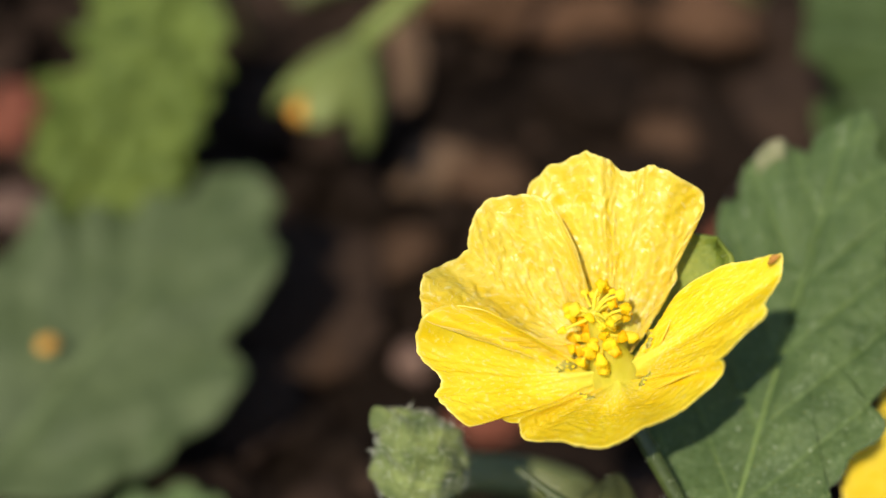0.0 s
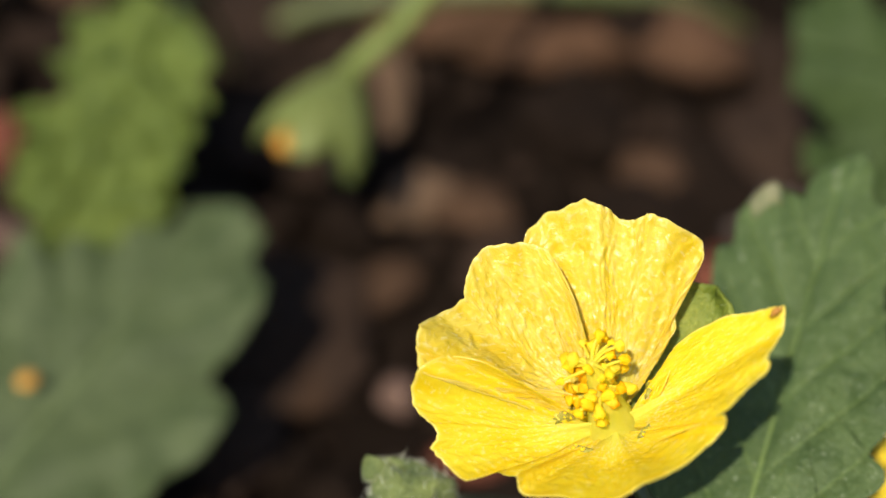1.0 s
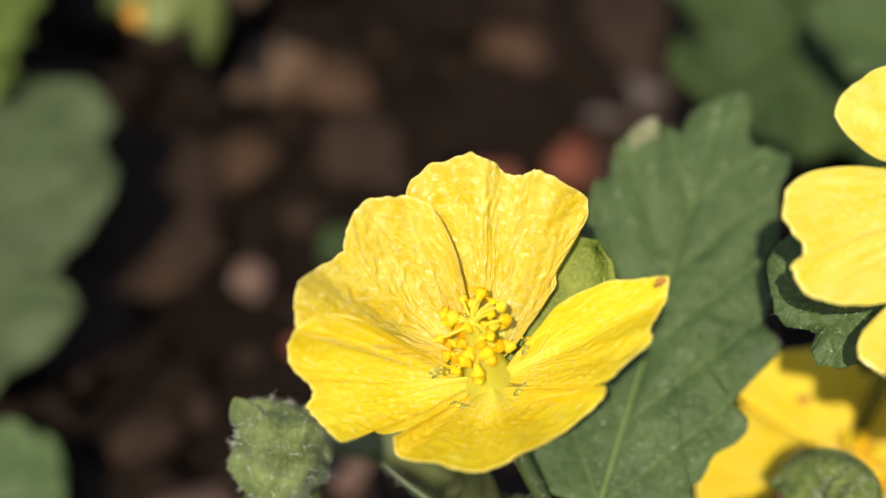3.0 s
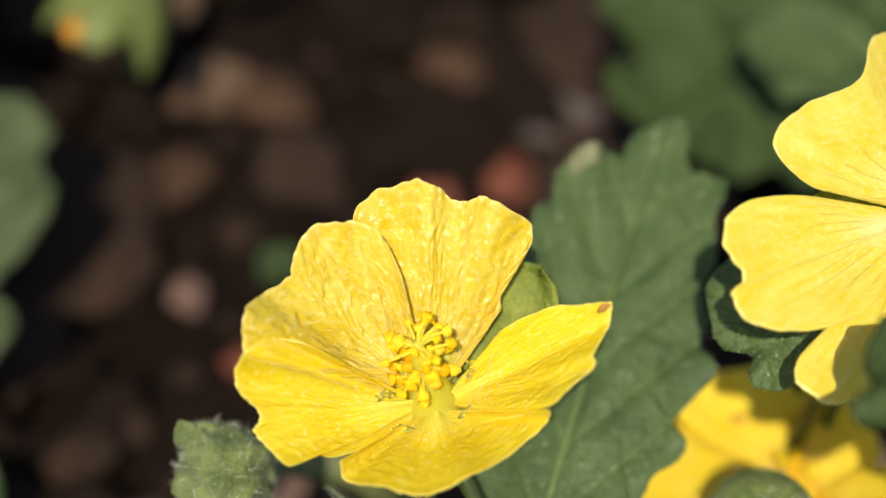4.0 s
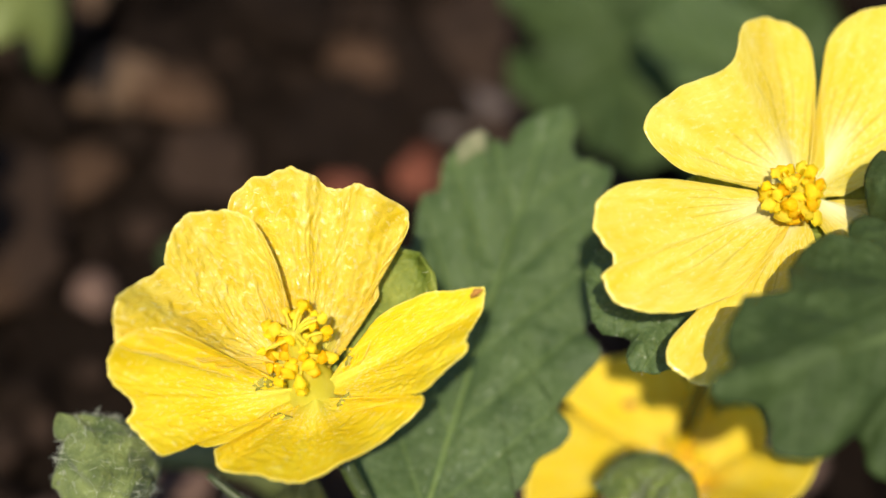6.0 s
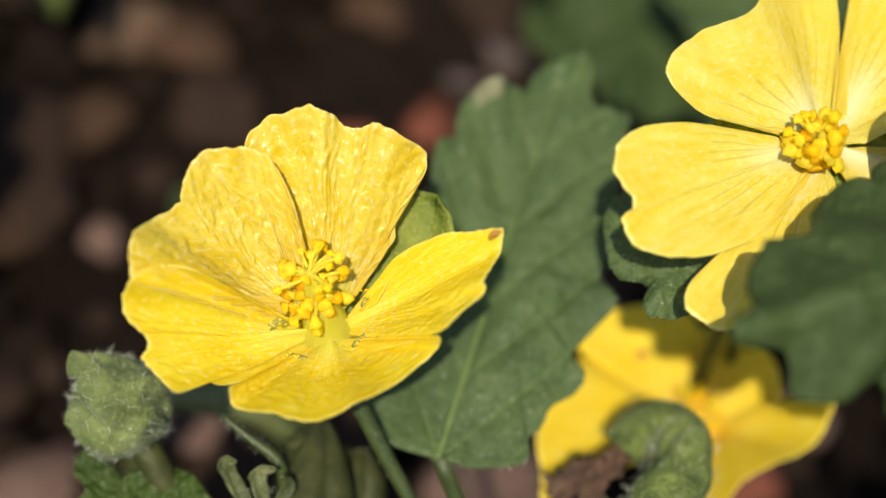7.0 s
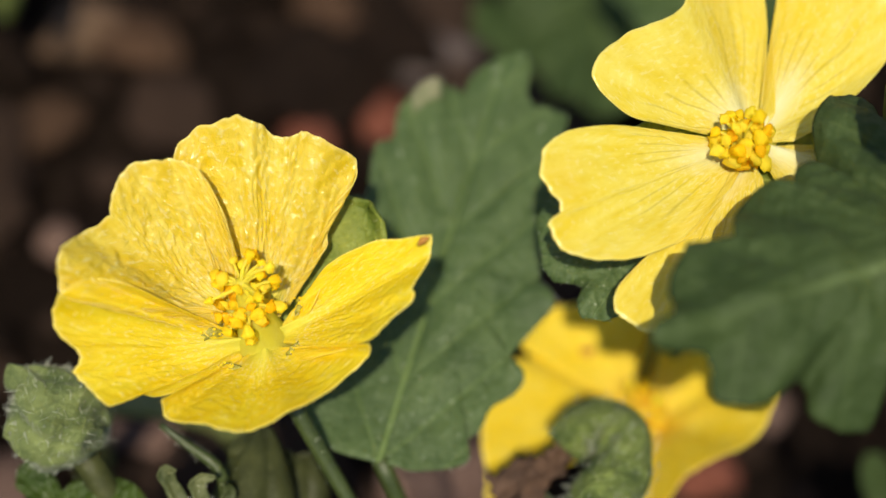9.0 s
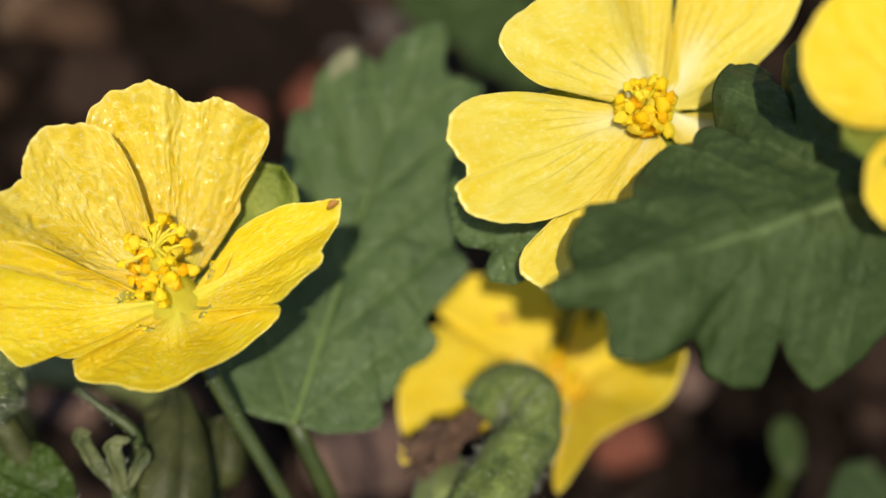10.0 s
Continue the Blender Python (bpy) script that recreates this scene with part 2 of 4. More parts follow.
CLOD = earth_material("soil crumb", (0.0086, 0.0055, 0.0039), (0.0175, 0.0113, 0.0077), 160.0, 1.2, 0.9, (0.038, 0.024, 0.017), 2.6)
WOOD = earth_material("bleached wood chip", (0.058, 0.037, 0.024), (0.15, 0.102, 0.066), 170.0, 1.0, 0.85, (0.13, 0.08, 0.047))
BARK = earth_material("brown bark chip", (0.026, 0.0155, 0.0095), (0.10, 0.058, 0.035), 150.0, 1.0, 0.9, (0.03, 0.018, 0.012))
BARK_RED = earth_material("red brown bark", (0.040, 0.022, 0.013), (0.15, 0.082, 0.047), 110.0, 1.0, 0.9, (0.06, 0.034, 0.02))
# pink lowered so the stones carry the plants' shade in their colour
PINK = earth_material("pink pebble", (0.085, 0.052, 0.040), (0.16, 0.105, 0.082), 200.0, 0.5, 0.8)
RED = earth_material("red brick crumb", (0.10, 0.032, 0.02), (0.19, 0.07, 0.045), 200.0, 0.6, 0.85)
GREY = earth_material("grey pebble", (0.075, 0.058, 0.052), (0.15, 0.122, 0.112), 200.0, 0.4, 0.8)


# ---- building ----
def mesh_of(name, verts, faces, material, uvs=None, smooth=True):
    me = bpy.data.meshes.new(name)
    me.from_pydata([tuple(v) for v in verts], [], [tuple(f) for f in faces])
    if uvs is not None:
        layer = me.uv_layers.new(name="UVMap")
        idx = np.empty(len(me.loops), dtype=np.int32)
        me.loops.foreach_get("vertex_index", idx)
        layer.data.foreach_set("uv", np.asarray(uvs, dtype=np.float32)[idx].ravel())
    me.polygons.foreach_set("use_smooth", [smooth] * len(me.polygons))
    me.materials.append(material)
    me.update()
    return me


def part(name, me, parent, label="", kind=""):
    ob = new(name, me)
    ob.parent = parent
    return tagged(ob, label, kind=kind)


def thing(name, at, label, category, group="", kind=""):
    ob = new(name)
    ob.empty_display_size = 0.01
    ob.location = Vector(at) * MM
    return tagged(ob, label, category, group, kind)


def thicken(ob, mm):
    mod = ob.modifiers.new("thickness", "SOLIDIFY")
    mod.thickness, mod.offset = mm * MM, 0.0
    return ob


def spline(points, count):
    """A smooth curve through the points, by even steps."""
    p = np.array(points, float)
    p = np.vstack([2 * p[0] - p[1], p, 2 * p[-1] - p[-2]])
    out = []
    for s in np.linspace(0, len(points) - 1, count):
        i = min(int(s), len(points) - 2)
        f = s - i
        a, b, c, d = p[i : i + 4]
        out.append(0.5 * (2 * b + (c - a) * f + (2 * a - 5 * b + 4 * c - d) * f**2 + (3 * b - a - 3 * c + d) * f**3))
    return np.array(out)


def run(points, count):
    """A smooth curve through unevenly spaced points, by even lengths."""
    p = np.array(points, float)
    t = np.concatenate([[0], np.cumsum(np.linalg.norm(np.diff(p, axis=0), axis=1) ** 0.8 + 1e-6)])
    m = np.gradient(p, t, axis=0)
    out = []
    for s in np.linspace(0, t[-1], count):
        i = min(int(np.searchsorted(t, s, "right")) - 1, len(p) - 2)
        h = t[i + 1] - t[i]
        f = (s - t[i]) / h
        out.append((2 * f**3 - 3 * f**2 + 1) * p[i] + (f**3 - 2 * f**2 + f) * h * m[i] + (3 * f**2 - 2 * f**3) * p[i + 1] + (f**3 - f**2) * h * m[i + 1])
    return np.array(out)


def grid_faces(nu, nv, wrap=False):
    last = nv if wrap else nv - 1
    return [(i * nv + j, i * nv + (j + 1) % nv, (i + 1) * nv + (j + 1) % nv, (i + 1) * nv + j) for i in range(nu - 1) for j in range(last)]


def tube(points, radii, sides=10, steps=24, rough=0.0, origin=(0, 0, 0)):
    """Vertices and faces of a round stem along points (mm), relative to origin."""
    path = run(points, steps)
    rad = np.interp(np.linspace(0, 1, steps), np.linspace(0, 1, len(radii)), radii)
    verts, side = [], None
    for i in range(steps):
        d = path[min(i + 1, steps - 1)] - path[max(i - 1, 0)]
        d = d / (np.linalg.norm(d) + 1e-9)
        side = np.cross(d, (0.31, 0.9, 0.2)) if side is None else side - d * (side @ d)
        side = side / np.linalg.norm(side)
        up = np.cross(d, side)
        for j in range(sides):
            a = 2 * math.pi * j / sides
            r = rad[i] * (1 + rough * noise.noise(Vector((path[i] * 0.5 + 3 * np.array([math.cos(a), math.sin(a), 0])))))
            verts.append((path[i] + r * (math.cos(a) * side + math.sin(a) * up) - np.array(origin)) * MM)
    faces = grid_faces(steps, sides, True)
    faces += [tuple(range(sides))[::-1], tuple(range((steps - 1) * sides, steps * sides))]
    return verts, faces


def join(*pieces):
    verts, faces = [], []
    for v, f in pieces:
        k = len(verts)
        verts += list(v)
        faces += [tuple(i + k for i in face) for face in f]
    return verts, faces


def lump(size, seed, flat=0.6, sharp=0.35, sub=2):
    """Vertices and faces of an uneven stone or chip of the given size (mm)."""
    bm = bmesh.new()
    bmesh.ops.create_icosphere(bm, subdivisions=sub, radius=0.5)
    verts = []
    for v in bm.verts:
        p = v.co.copy()
        k = 1 + sharp * noise.noise(p * 2.2 + Vector((seed, 0, 0))) + 0.5 * sharp * noise.noise(p * 5 + Vector((0, seed, 0)))
        verts.append(np.array([p.x * size[0] * k, p.y * size[1] * k, p.z * size[2] * k * (flat + 0.4)]) * MM)
    faces = [tuple(v.index for v in f.verts) for f in bm.faces]
    bm.free()
    return verts, faces


def petal(parent, outline, seed, material=PETAL, wrinkle=0.35, cup=1.15, thick=0.07, crinkle=0.03, ns=120, nu=44, claw=0.0):
    """A petal: a fan from its claw at (0, 0, 0) to a wavy outline (mm), cupped, wrinkled along its length and finely crinkled."""
    edge = spline(outline, ns)
    middle = edge.mean(axis=0) / np.linalg.norm(edge.mean(axis=0))
    verts, uvs = [], []
    for i in range(nu):
        u = i / (nu - 1)
        pinch = 0.62 + 0.38 * min(1.0, max(0.0, (u - 0.05) / 0.38)) ** 1.3
        for j in range(ns):
            s = j / (ns - 1)
            e = edge[j] * (1 + 0.016 * noise.noise(Vector((s * 16, seed, 0))) + 0.010 * noise.noise(Vector((s * 45, seed, 3))))
            r = 0.03 + 0.97 * u
            p = np.array([e[0] * r, e[1] * r, e[2] * r**cup])
            w = wrinkle * u**1.3 * (noise.noise(Vector((s * 9, u * 1.3, seed))) + 0.38 * noise.noise(Vector((s * 22, u * 2.5, seed + 5))))
            if crinkle:
                warp = 0.05 * noise.noise(Vector((s * 5, u * 5, seed + 2)))
                fine = noise.noise(Vector((s * 44 + warp * 40, u * 19, seed + 9))) + 0.7 * (0.5 - 2 * abs(noise.noise(Vector((s * 24 + warp * 40, u * 9, seed + 13)))))
                fine += 0.4 * noise.noise(Vector((s * 70, u * 38, seed + 17)))
                w += crinkle * min(1.0, 1.6 * u) * fine * (0.55 + 0.9 * abs(noise.noise(Vector((s * 4, u * 3, seed + 21)))))
            lift = middle * (p @ middle)
            p = lift + (p - lift) * pinch
            out = np.array([e[0], e[1], 0.0]) / (math.hypot(e[0], e[1]) + 1e-6)
            p += w * (np.array([0, 0, 0.8]) - 0.6 * out)
            p[2] += claw * math.exp(-(((s - 0.5) / 0.17) ** 2)) * max(0.0, 1 - u / 0.5) ** 1.2 * min(1, u * 12)
            verts.append(p * MM)
            uvs.append((s, u))
    ob = part("petal", mesh_of("petal", verts, grid_faces(nu, ns), material, uvs), parent)
    return thicken(ob, thick)


def sepal(parent, az, length, width, rise, drop=0.9):
    nu, nv = 24, 13
    a = radians(az)
    out, side = np.array([math.cos(a), math.sin(a), 0]), np.array([-math.sin(a), math.cos(a), 0])
    verts = []
    for i in range(nu):
        u = i / (nu - 1)
        for j in range(nv):
            v = 2 * j / (nv - 1) - 1
            w = width / 2 * (0.5 + 1.9 * u) * max(0.0, 1 - u) ** 0.6 * (1 + 0.12 * noise.noise(Vector((u * 7, az, v > 0))))
            h = 0.35 * noise.noise(Vector((u * 4, v * 2, az))) + length * u * math.sin(radians(rise)) * (0.6 + 0.4 * u) - drop + 0.10 * width * v * v
            verts.append((out * (length * u * math.cos(radians(rise)) + 0.3) + side * (w * v) + np.array([0, 0, h])) * MM)
    ob = part("sepal", mesh_of("sepal", verts, grid_faces(nu, nv), SEPAL), parent, "green hairy sepal")
    return thicken(ob, 0.25)


def stamens(parent, tip, seed, count=58, spread=1.7, girth=1.0, anther=1.0, material=COLUMN, rise=1.5):
    """The column of the flower with its filaments, and a curled anther on each."""
    rng = random.Random(seed)
    tip = np.array(tip, float)
    axis = tip / np.linalg.norm(tip)
    side = np.cross(axis, (0.2, 1, 0.1))
    side /= np.linalg.norm(side)
    up = np.cross(axis, side)
    body = [tube([axis * -0.7, axis * 0.1, axis * 0.8, tip * 0.3, tip * 0.6, tip * 0.86], [girth * q for q in (3.1, 2.5, 1.8, 1.2, 0.85, 0.45)], 24, 26, 0.05)]
    ends = []
    for k in range(count):
        a, h = 2.399 * k + rng.uniform(-0.3, 0.3), rng.uniform(0.32, 0.84)
        out = math.cos(a) * side + math.sin(a) * up
        root = tip * h
        reach, lift = 0.4 + spread * rng.uniform(0.0, 1.0) ** 1.3, rng.uniform(-0.7, rise)
        end = root + out * reach + axis * lift
        body.append(tube([root, root + out * reach * 0.45 + axis * lift * 0.7, end], [0.16, 0.12, 0.09], 6, 6))
        ends.append((end, out))
    column = part("staminal_column", mesh_of("staminal_column", *join(*body), material), parent, "pale yellow-green staminal column")
    shapes = []
    for kind in range(4):
        v, f = lump((0.95, 0.78, 0.72), 3.1 * kind + seed, 0.5, 0.7, 2)
        shapes.append(mesh_of("anther", [p + np.array([0, 0, -0.5 * p[0] * p[0] * 1000]) for p in v], f, ANTHER))
    grains = []
    for _ in range(60):
        end, out = rng.choice(ends)
        v, f = lump((0.2, 0.2, 0.2), rng.random() * 9, 0.6, 0.3, 1)
        q = (end + np.array([rng.gauss(0, 0.26) for _ in range(3)])) * MM
        grains.append(([p + q for p in v], f))
    part("pollen", mesh_of("pollen", *join(*grains), ANTHER), column, "loose golden pollen", "stuff")
    for end, out in ends:
        ob = part("anther", rng.choice(shapes), column)
        ob.location = Vector(end) * MM
        ob.rotation_euler = [rng.uniform(-0.9, 0.9), rng.uniform(-0.9, 0.9), rng.uniform(-3, 3)]
        k = anther * rng.uniform(0.65, 1.1)
        ob.scale = (k, k, k)
    return column


def hairs(parent, points, length, seed, spread=0.5, thick=0.028):
    """Short stiff hairs: thin spikes from (place, outward) pairs, joined into one mesh."""
    rng = random.Random(seed)
    verts, faces = [], []
    for p, d in points:
        d = np.array(d) + spread * np.array([rng.gauss(0, 1) for _ in range(3)])
        d /= np.linalg.norm(d) + 1e-9
        s = np.cross(d, (0.3, 0.5, 0.8))
        s /= np.linalg.norm(s)
        t, ln = np.cross(d, s), length * rng.uniform(0.4, 1.2)
        bend = np.array([rng.gauss(0, 0.2) for _ in range(3)]) * ln
        k = len(verts)
        for f, r in ((0, thick), (0.55, thick * 0.7)):
            c = np.array(p) + d * ln * f + bend * f * f
            verts += [(c + r * (math.cos(a) * s + math.sin(a) * t)) * MM for a in (0, 2.09, 4.19)]
        verts.append((np.array(p) + d * ln + bend) * MM)
        for a in range(3):
            b = (a + 1) % 3
            faces += [(k + a, k + b, k + 3 + b, k + 3 + a), (k + 3 + a, k + 3 + b, k + 6)]
    return part("hairs", mesh_of("hairs", verts, faces, HAIR), parent, "fine white hairs", "stuff")


def tube_hairs(points, radii, count, rng, origin=(0, 0, 0)):
    path = run(points, 60)
    rad = np.interp(np.linspace(0, 1, 60), np.linspace(0, 1, len(radii)), radii)
    found = []
    for _ in range(count):
        i = rng.randrange(1, 59)
        d = path[i + 1] - path[i - 1]
        d /= np.linalg.norm(d)
        o = np.cross(d, [rng.gauss(0, 1) for _ in range(3)])
        o /= np.linalg.norm(o)
        found.append((path[i] + o * rad[i] - np.array(origin), o))
    return found


def leaf(label, base, tip, normal, width, stalk, material, teeth, tooth, full, droop=0.0, fold=0.05, seed=1, puff=0.5):
    """A small mallow leaf: a toothed, ribbed blade from base to tip (mm) and a stalk that runs down through the given points."""
    base, tip, normal = np.array(base, float), np.array(tip, float), np.array(normal, float)
    org = np.array(stalk[-1], float)
    ob = thing("mallow_leaf", org, label, "leaf", "mallow leaves")
    ahead = tip - base
    length = np.linalg.norm(ahead)
    ahead /= length
    side = np.cross(ahead, normal)
    side /= np.linalg.norm(side)
    up = np.cross(side, ahead)
    nu, nv = 110, 41
    a, b = full
    top = (a / (a + b)) ** a * (b / (a + b)) ** b
    verts, uvs = [], []
    for i in range(nu):
        u = 0.004 + 0.992 * i / (nu - 1)
        shape = width / 2 * u**a * (1 - u) ** b / top
        for j in range(nv):
            v = 2 * j / (nv - 1) - 1
            wave = abs(math.sin(math.pi * teeth * (u * 0.94 + 0.02 * math.sin(9 * u + seed) + (0.03 if v > 0 else 0)))) ** 0.7
            w = shape * (1 - tooth + tooth * wave * 1.3 + 0.05 * noise.noise(Vector((u * 4, seed, v > 0))))
            y = u * length - 0.1 * length * abs(v) ** 1.6 * (1 - u) ** 3 + 0.06 * length * abs(v) ** 1.4 * (1 - u) * u * 4
            ridge = abs((u * 5.5 - abs(v) * 2.2) % 1.0 - 0.5) * 2
            z = -droop * length * u * u + fold * width * abs(v) ** 1.3
            z += puff * (0.8 * (1 - ridge**2) - 0.4) * min(1, 3 * abs(v)) * (1 - abs(v) ** 4)
            z += 0.9 * puff * noise.noise(Vector((u * 4, v * 2, seed))) + 0.5 * puff * abs(v) ** 3 * math.sin(teeth * 3.1 * u + seed)
            z -= 0.35 * puff * math.exp(-((v / 0.06) ** 2))
            verts.append((base + side * (w * v) + ahead * y + up * z - org) * MM)
            uvs.append((v / 2 + 0.5, u))
    thicken(part("blade", mesh_of("blade", verts, grid_faces(nu, nv), material, uvs), ob), 0.22)
    part("stalk", mesh_of("stalk", *tube([base + ahead * 0.4, *stalk], [0.7, 0.78, 0.8, 1.0], 10, 26, 0.0, org), STEM), ob)
    return ob


def ring(points, count):
    """A smooth closed curve through the points."""
    p = np.array(points, float)
    n, out = len(p), []
    for s in np.arange(count) * n / count:
        i = int(s)
        f = s - i
        a, b, c, d = (p[(i + k) % n] for k in (-1, 0, 1, 2))
        out.append(0.5 * (2 * b + (c - a) * f + (2 * a - 5 * b + 4 * c - d) * f**2 + (3 * b - a - 3 * c + d) * f**3))
    return np.array(out)


def lobed_leaf(label, base, tip, normal, outline, hub, stalk, material, droop=0.0, fold=0.0, crease=(0.0, 0.0), puff=0.8, quilt=1.0, ripple=1.0, crinkle=0.1, roll=0.0, seed=1, thick=0.22, hair=0, dry=None, ribs=5.5, lobe=0.0):
    """A mallow leaf with lobes and teeth: outline is its rim (across, along) in mm, seen from above, crease how steeply its two halves fall, hub a place inside from which all the rim is in sight."""
    base, tip, normal = (np.array(q, float) for q in (base, tip, normal))
    org = np.array(stalk[-1], float)
    ob = thing("mallow_leaf", org, label, "leaf", "mallow leaves")
    ahead = tip - base
    length = np.linalg.norm(ahead)
    ahead /= length
    side = np.cross(ahead, normal)
    side /= np.linalg.norm(side)
    up = np.cross(side, ahead)
    ns, nr = 260, 36
    edge, hub = ring(outline, ns), np.array(hub, float)
    half = np.abs(edge[:, 0]).max()
    reach = np.linalg.norm(edge - hub, axis=1)
    swell = reach - sum(np.roll(reach, k) for k in range(-16, 17)) / 33
    verts, uvs, rim = [], [], []
    for i in range(nr):
        r = (i / (nr - 1)) ** 0.8
        for j in range(ns):
            e = edge[j] * (1 + 0.012 * noise.noise(Vector((j * 0.35, seed, 0))))
            x, y = hub + (e - hub) * max(r, 0.002)
            u, v = y / length, x / half
            ridge = abs((u * ribs - abs(v) * 2.2) % 1.0 - 0.5) * 2
            z = -droop * length * u * u + fold * 2 * half * abs(v) ** 1.3 - crease[x > 0] * abs(x) - roll * half * r**5
            z += quilt * puff * (0.8 * (1 - ridge**2) - 0.4) * min(1, 3 * abs(v)) * (1 - r**4)
            z += 0.9 * puff * noise.noise(Vector((u * 4 * ripple, v * 2 * ripple, seed))) + 0.35 * puff * r**4 * math.sin(j * 0.36 + seed)
            z += lobe * swell[j] * r**5
            z += crinkle * (noise.noise(Vector((x * 1.1, y * 1.1, seed))) + 0.5 * noise.noise(Vector((x * 2.6, y * 2.6, seed))))
            z -= 0.35 * puff * math.exp(-((x / (0.05 * half)) ** 2)) * (1 - r**6)
            p = base + side * x + ahead * y + up * z
            verts.append((p - org) * MM)
            uvs.append((v / 2 + 0.5, u))
            if i == nr - 1:
                rim.append((p - org, side * (e - hub)[0] / half + ahead * (e - hub)[1] / half))
    blade = part("blade", mesh_of("blade", verts, grid_faces(nr, ns, True), material, uvs), ob)
    thicken(blade, thick)
    radii = [0.7, 0.78, 0.8, 1.0]
    part("stalk", mesh_of("stalk", *tube([base + ahead * 0.4, *stalk], radii, 10, 26, 0.0, org), STEM), ob)
    if hair:
        rng = random.Random(seed)
        hairs(ob, [rng.choice(rim) for _ in range(hair)] + tube_hairs([base, *stalk], radii, hair // 2, rng, org), 0.45, seed, 0.4, 0.008)
    if dry:
        rows = [i * ns + j for i in range(nr - 6, nr) for j in range(int(dry[0] * ns), int(dry[1] * ns))]
        keep = {q: k for k, q in enumerate(rows)}
        lifted = [np.array(verts[q]) + up * 0.2 * MM for q in rows]
        quads = [tuple(keep[q] for q in f) for f in grid_faces(nr, ns) if all(q in keep for q in f)]
        thicken(part("dry_edge", mesh_of("dry_edge", lifted, quads, DRY), ob, "pale dry leaf edge"), 0.12)
    return ob


def flower(label, base, petals, column, stalk, seed, sepals=(), material=PETAL, wrinkle=0.35, cup=1.15, bud_hair=0, count=44, dry=(), crinkle=(0.03,), fine=(120, 44), spread=1.7, claw=0.0, girth=0.65, anther=1.0, core=COLUMN, rise=1.5):
    ob = thing("mallow_flower", base, label, "flower", "yellow mallow flowers")
    for k, outline in enumerate(petals):
        petal(ob, outline, seed + 7 * k, material[k % len(material)] if isinstance(material, tuple) else material, wrinkle[k] if isinstance(wrinkle, tuple) else wrinkle, cup, 0.07, crinkle[k % len(crinkle)], *fine, claw)
    stamens(ob, column, seed, count, spread, girth, anther, core, rise)
    for tip in dry:
        t = np.array(tip)
        part("dry_tip", mesh_of("dry_tip", *tube([t * 0.95, t * 0.985 + np.array([0, 0, 0.15]), t * 1.015], [0.10, 0.26, 0.06], 9, 8, 0.5), RUSTY), ob, "dried orange petal tip")
    spots = []
    for az, length, width, rise in sepals:
        sepal(ob, az, length, width, rise)
        a = radians(az)
        for k in range(bud_hair):
            u, s = 0.35 + 0.65 * (k % 17) / 17, -1 if k % 2 else 1
            w = width / 2 * (0.5 + 1.5 * u) * max(0.0, 1 - u) ** 0.7 * 1.05 * s
            q = np.array([math.cos(a) * length * u * math.cos(radians(rise)) - math.sin(a) * w, math.sin(a) * length * u * math.cos(radians(rise)) + math.cos(a) * w,
                          length * u * math.sin(radians(rise)) * (0.6 + 0.4 * u) - 0.3])
            spots.append((q, (-math.sin(a) * s + math.cos(a), math.cos(a) * s + math.sin(a), 0.4)))
    bm = [tube([(0, 0, -2.2), (0, 0, -1.4), (0, 0, -0.6)], [0.8, 1.9, 2.1], 14, 8)]
    part("receptacle", mesh_of("receptacle", *join(*bm), SEPAL), ob, "green cup under the petals")
    org = np.array(base, float)
    pts = [org + (0, 0, -1.0), *stalk]
    part("stalk", mesh_of("stalk", *tube(pts, [0.65, 0.56, 0.58, 0.75], 12, 30, 0.0, org), STEM), ob, "slender green flower stalk")
    if spots:
        hairs(ob, spots + tube_hairs(pts, [0.65, 0.56, 0.58, 0.75], 110, random.Random(seed), org), 0.75, seed, 0.35, 0.012)
    return ob


# ---- ground ----
def soil_height(x, y):
    """Height of the soil (mm) at a place (mm)."""
    v = Vector((x * 0.016, y * 0.016, 0.7))
    return 5.5 * noise.noise(v) + 2.6 * noise.noise(v * 3.1) + 1.3 * noise.noise(v * 8.0) + 16.0


def ground():
    n = 190
    c = np.linspace(-1, 1, n)
    c = np.sign(c) * (np.abs(c) ** 1.0 * 170 + np.abs(c) ** 14 * 60000)
    verts = []
    for y in c:
        for x in c:
            far = max(0.0, 1 - max(abs(x), abs(y)) / 400)
            verts.append(((x + 10) * MM, (y + 130) * MM, soil_height(x + 10, y + 130) * MM * far))
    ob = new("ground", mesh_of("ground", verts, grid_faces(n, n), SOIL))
    return tagged(ob, "dark crumbly garden soil with bits of bark", "ground", kind="structure")


ground()


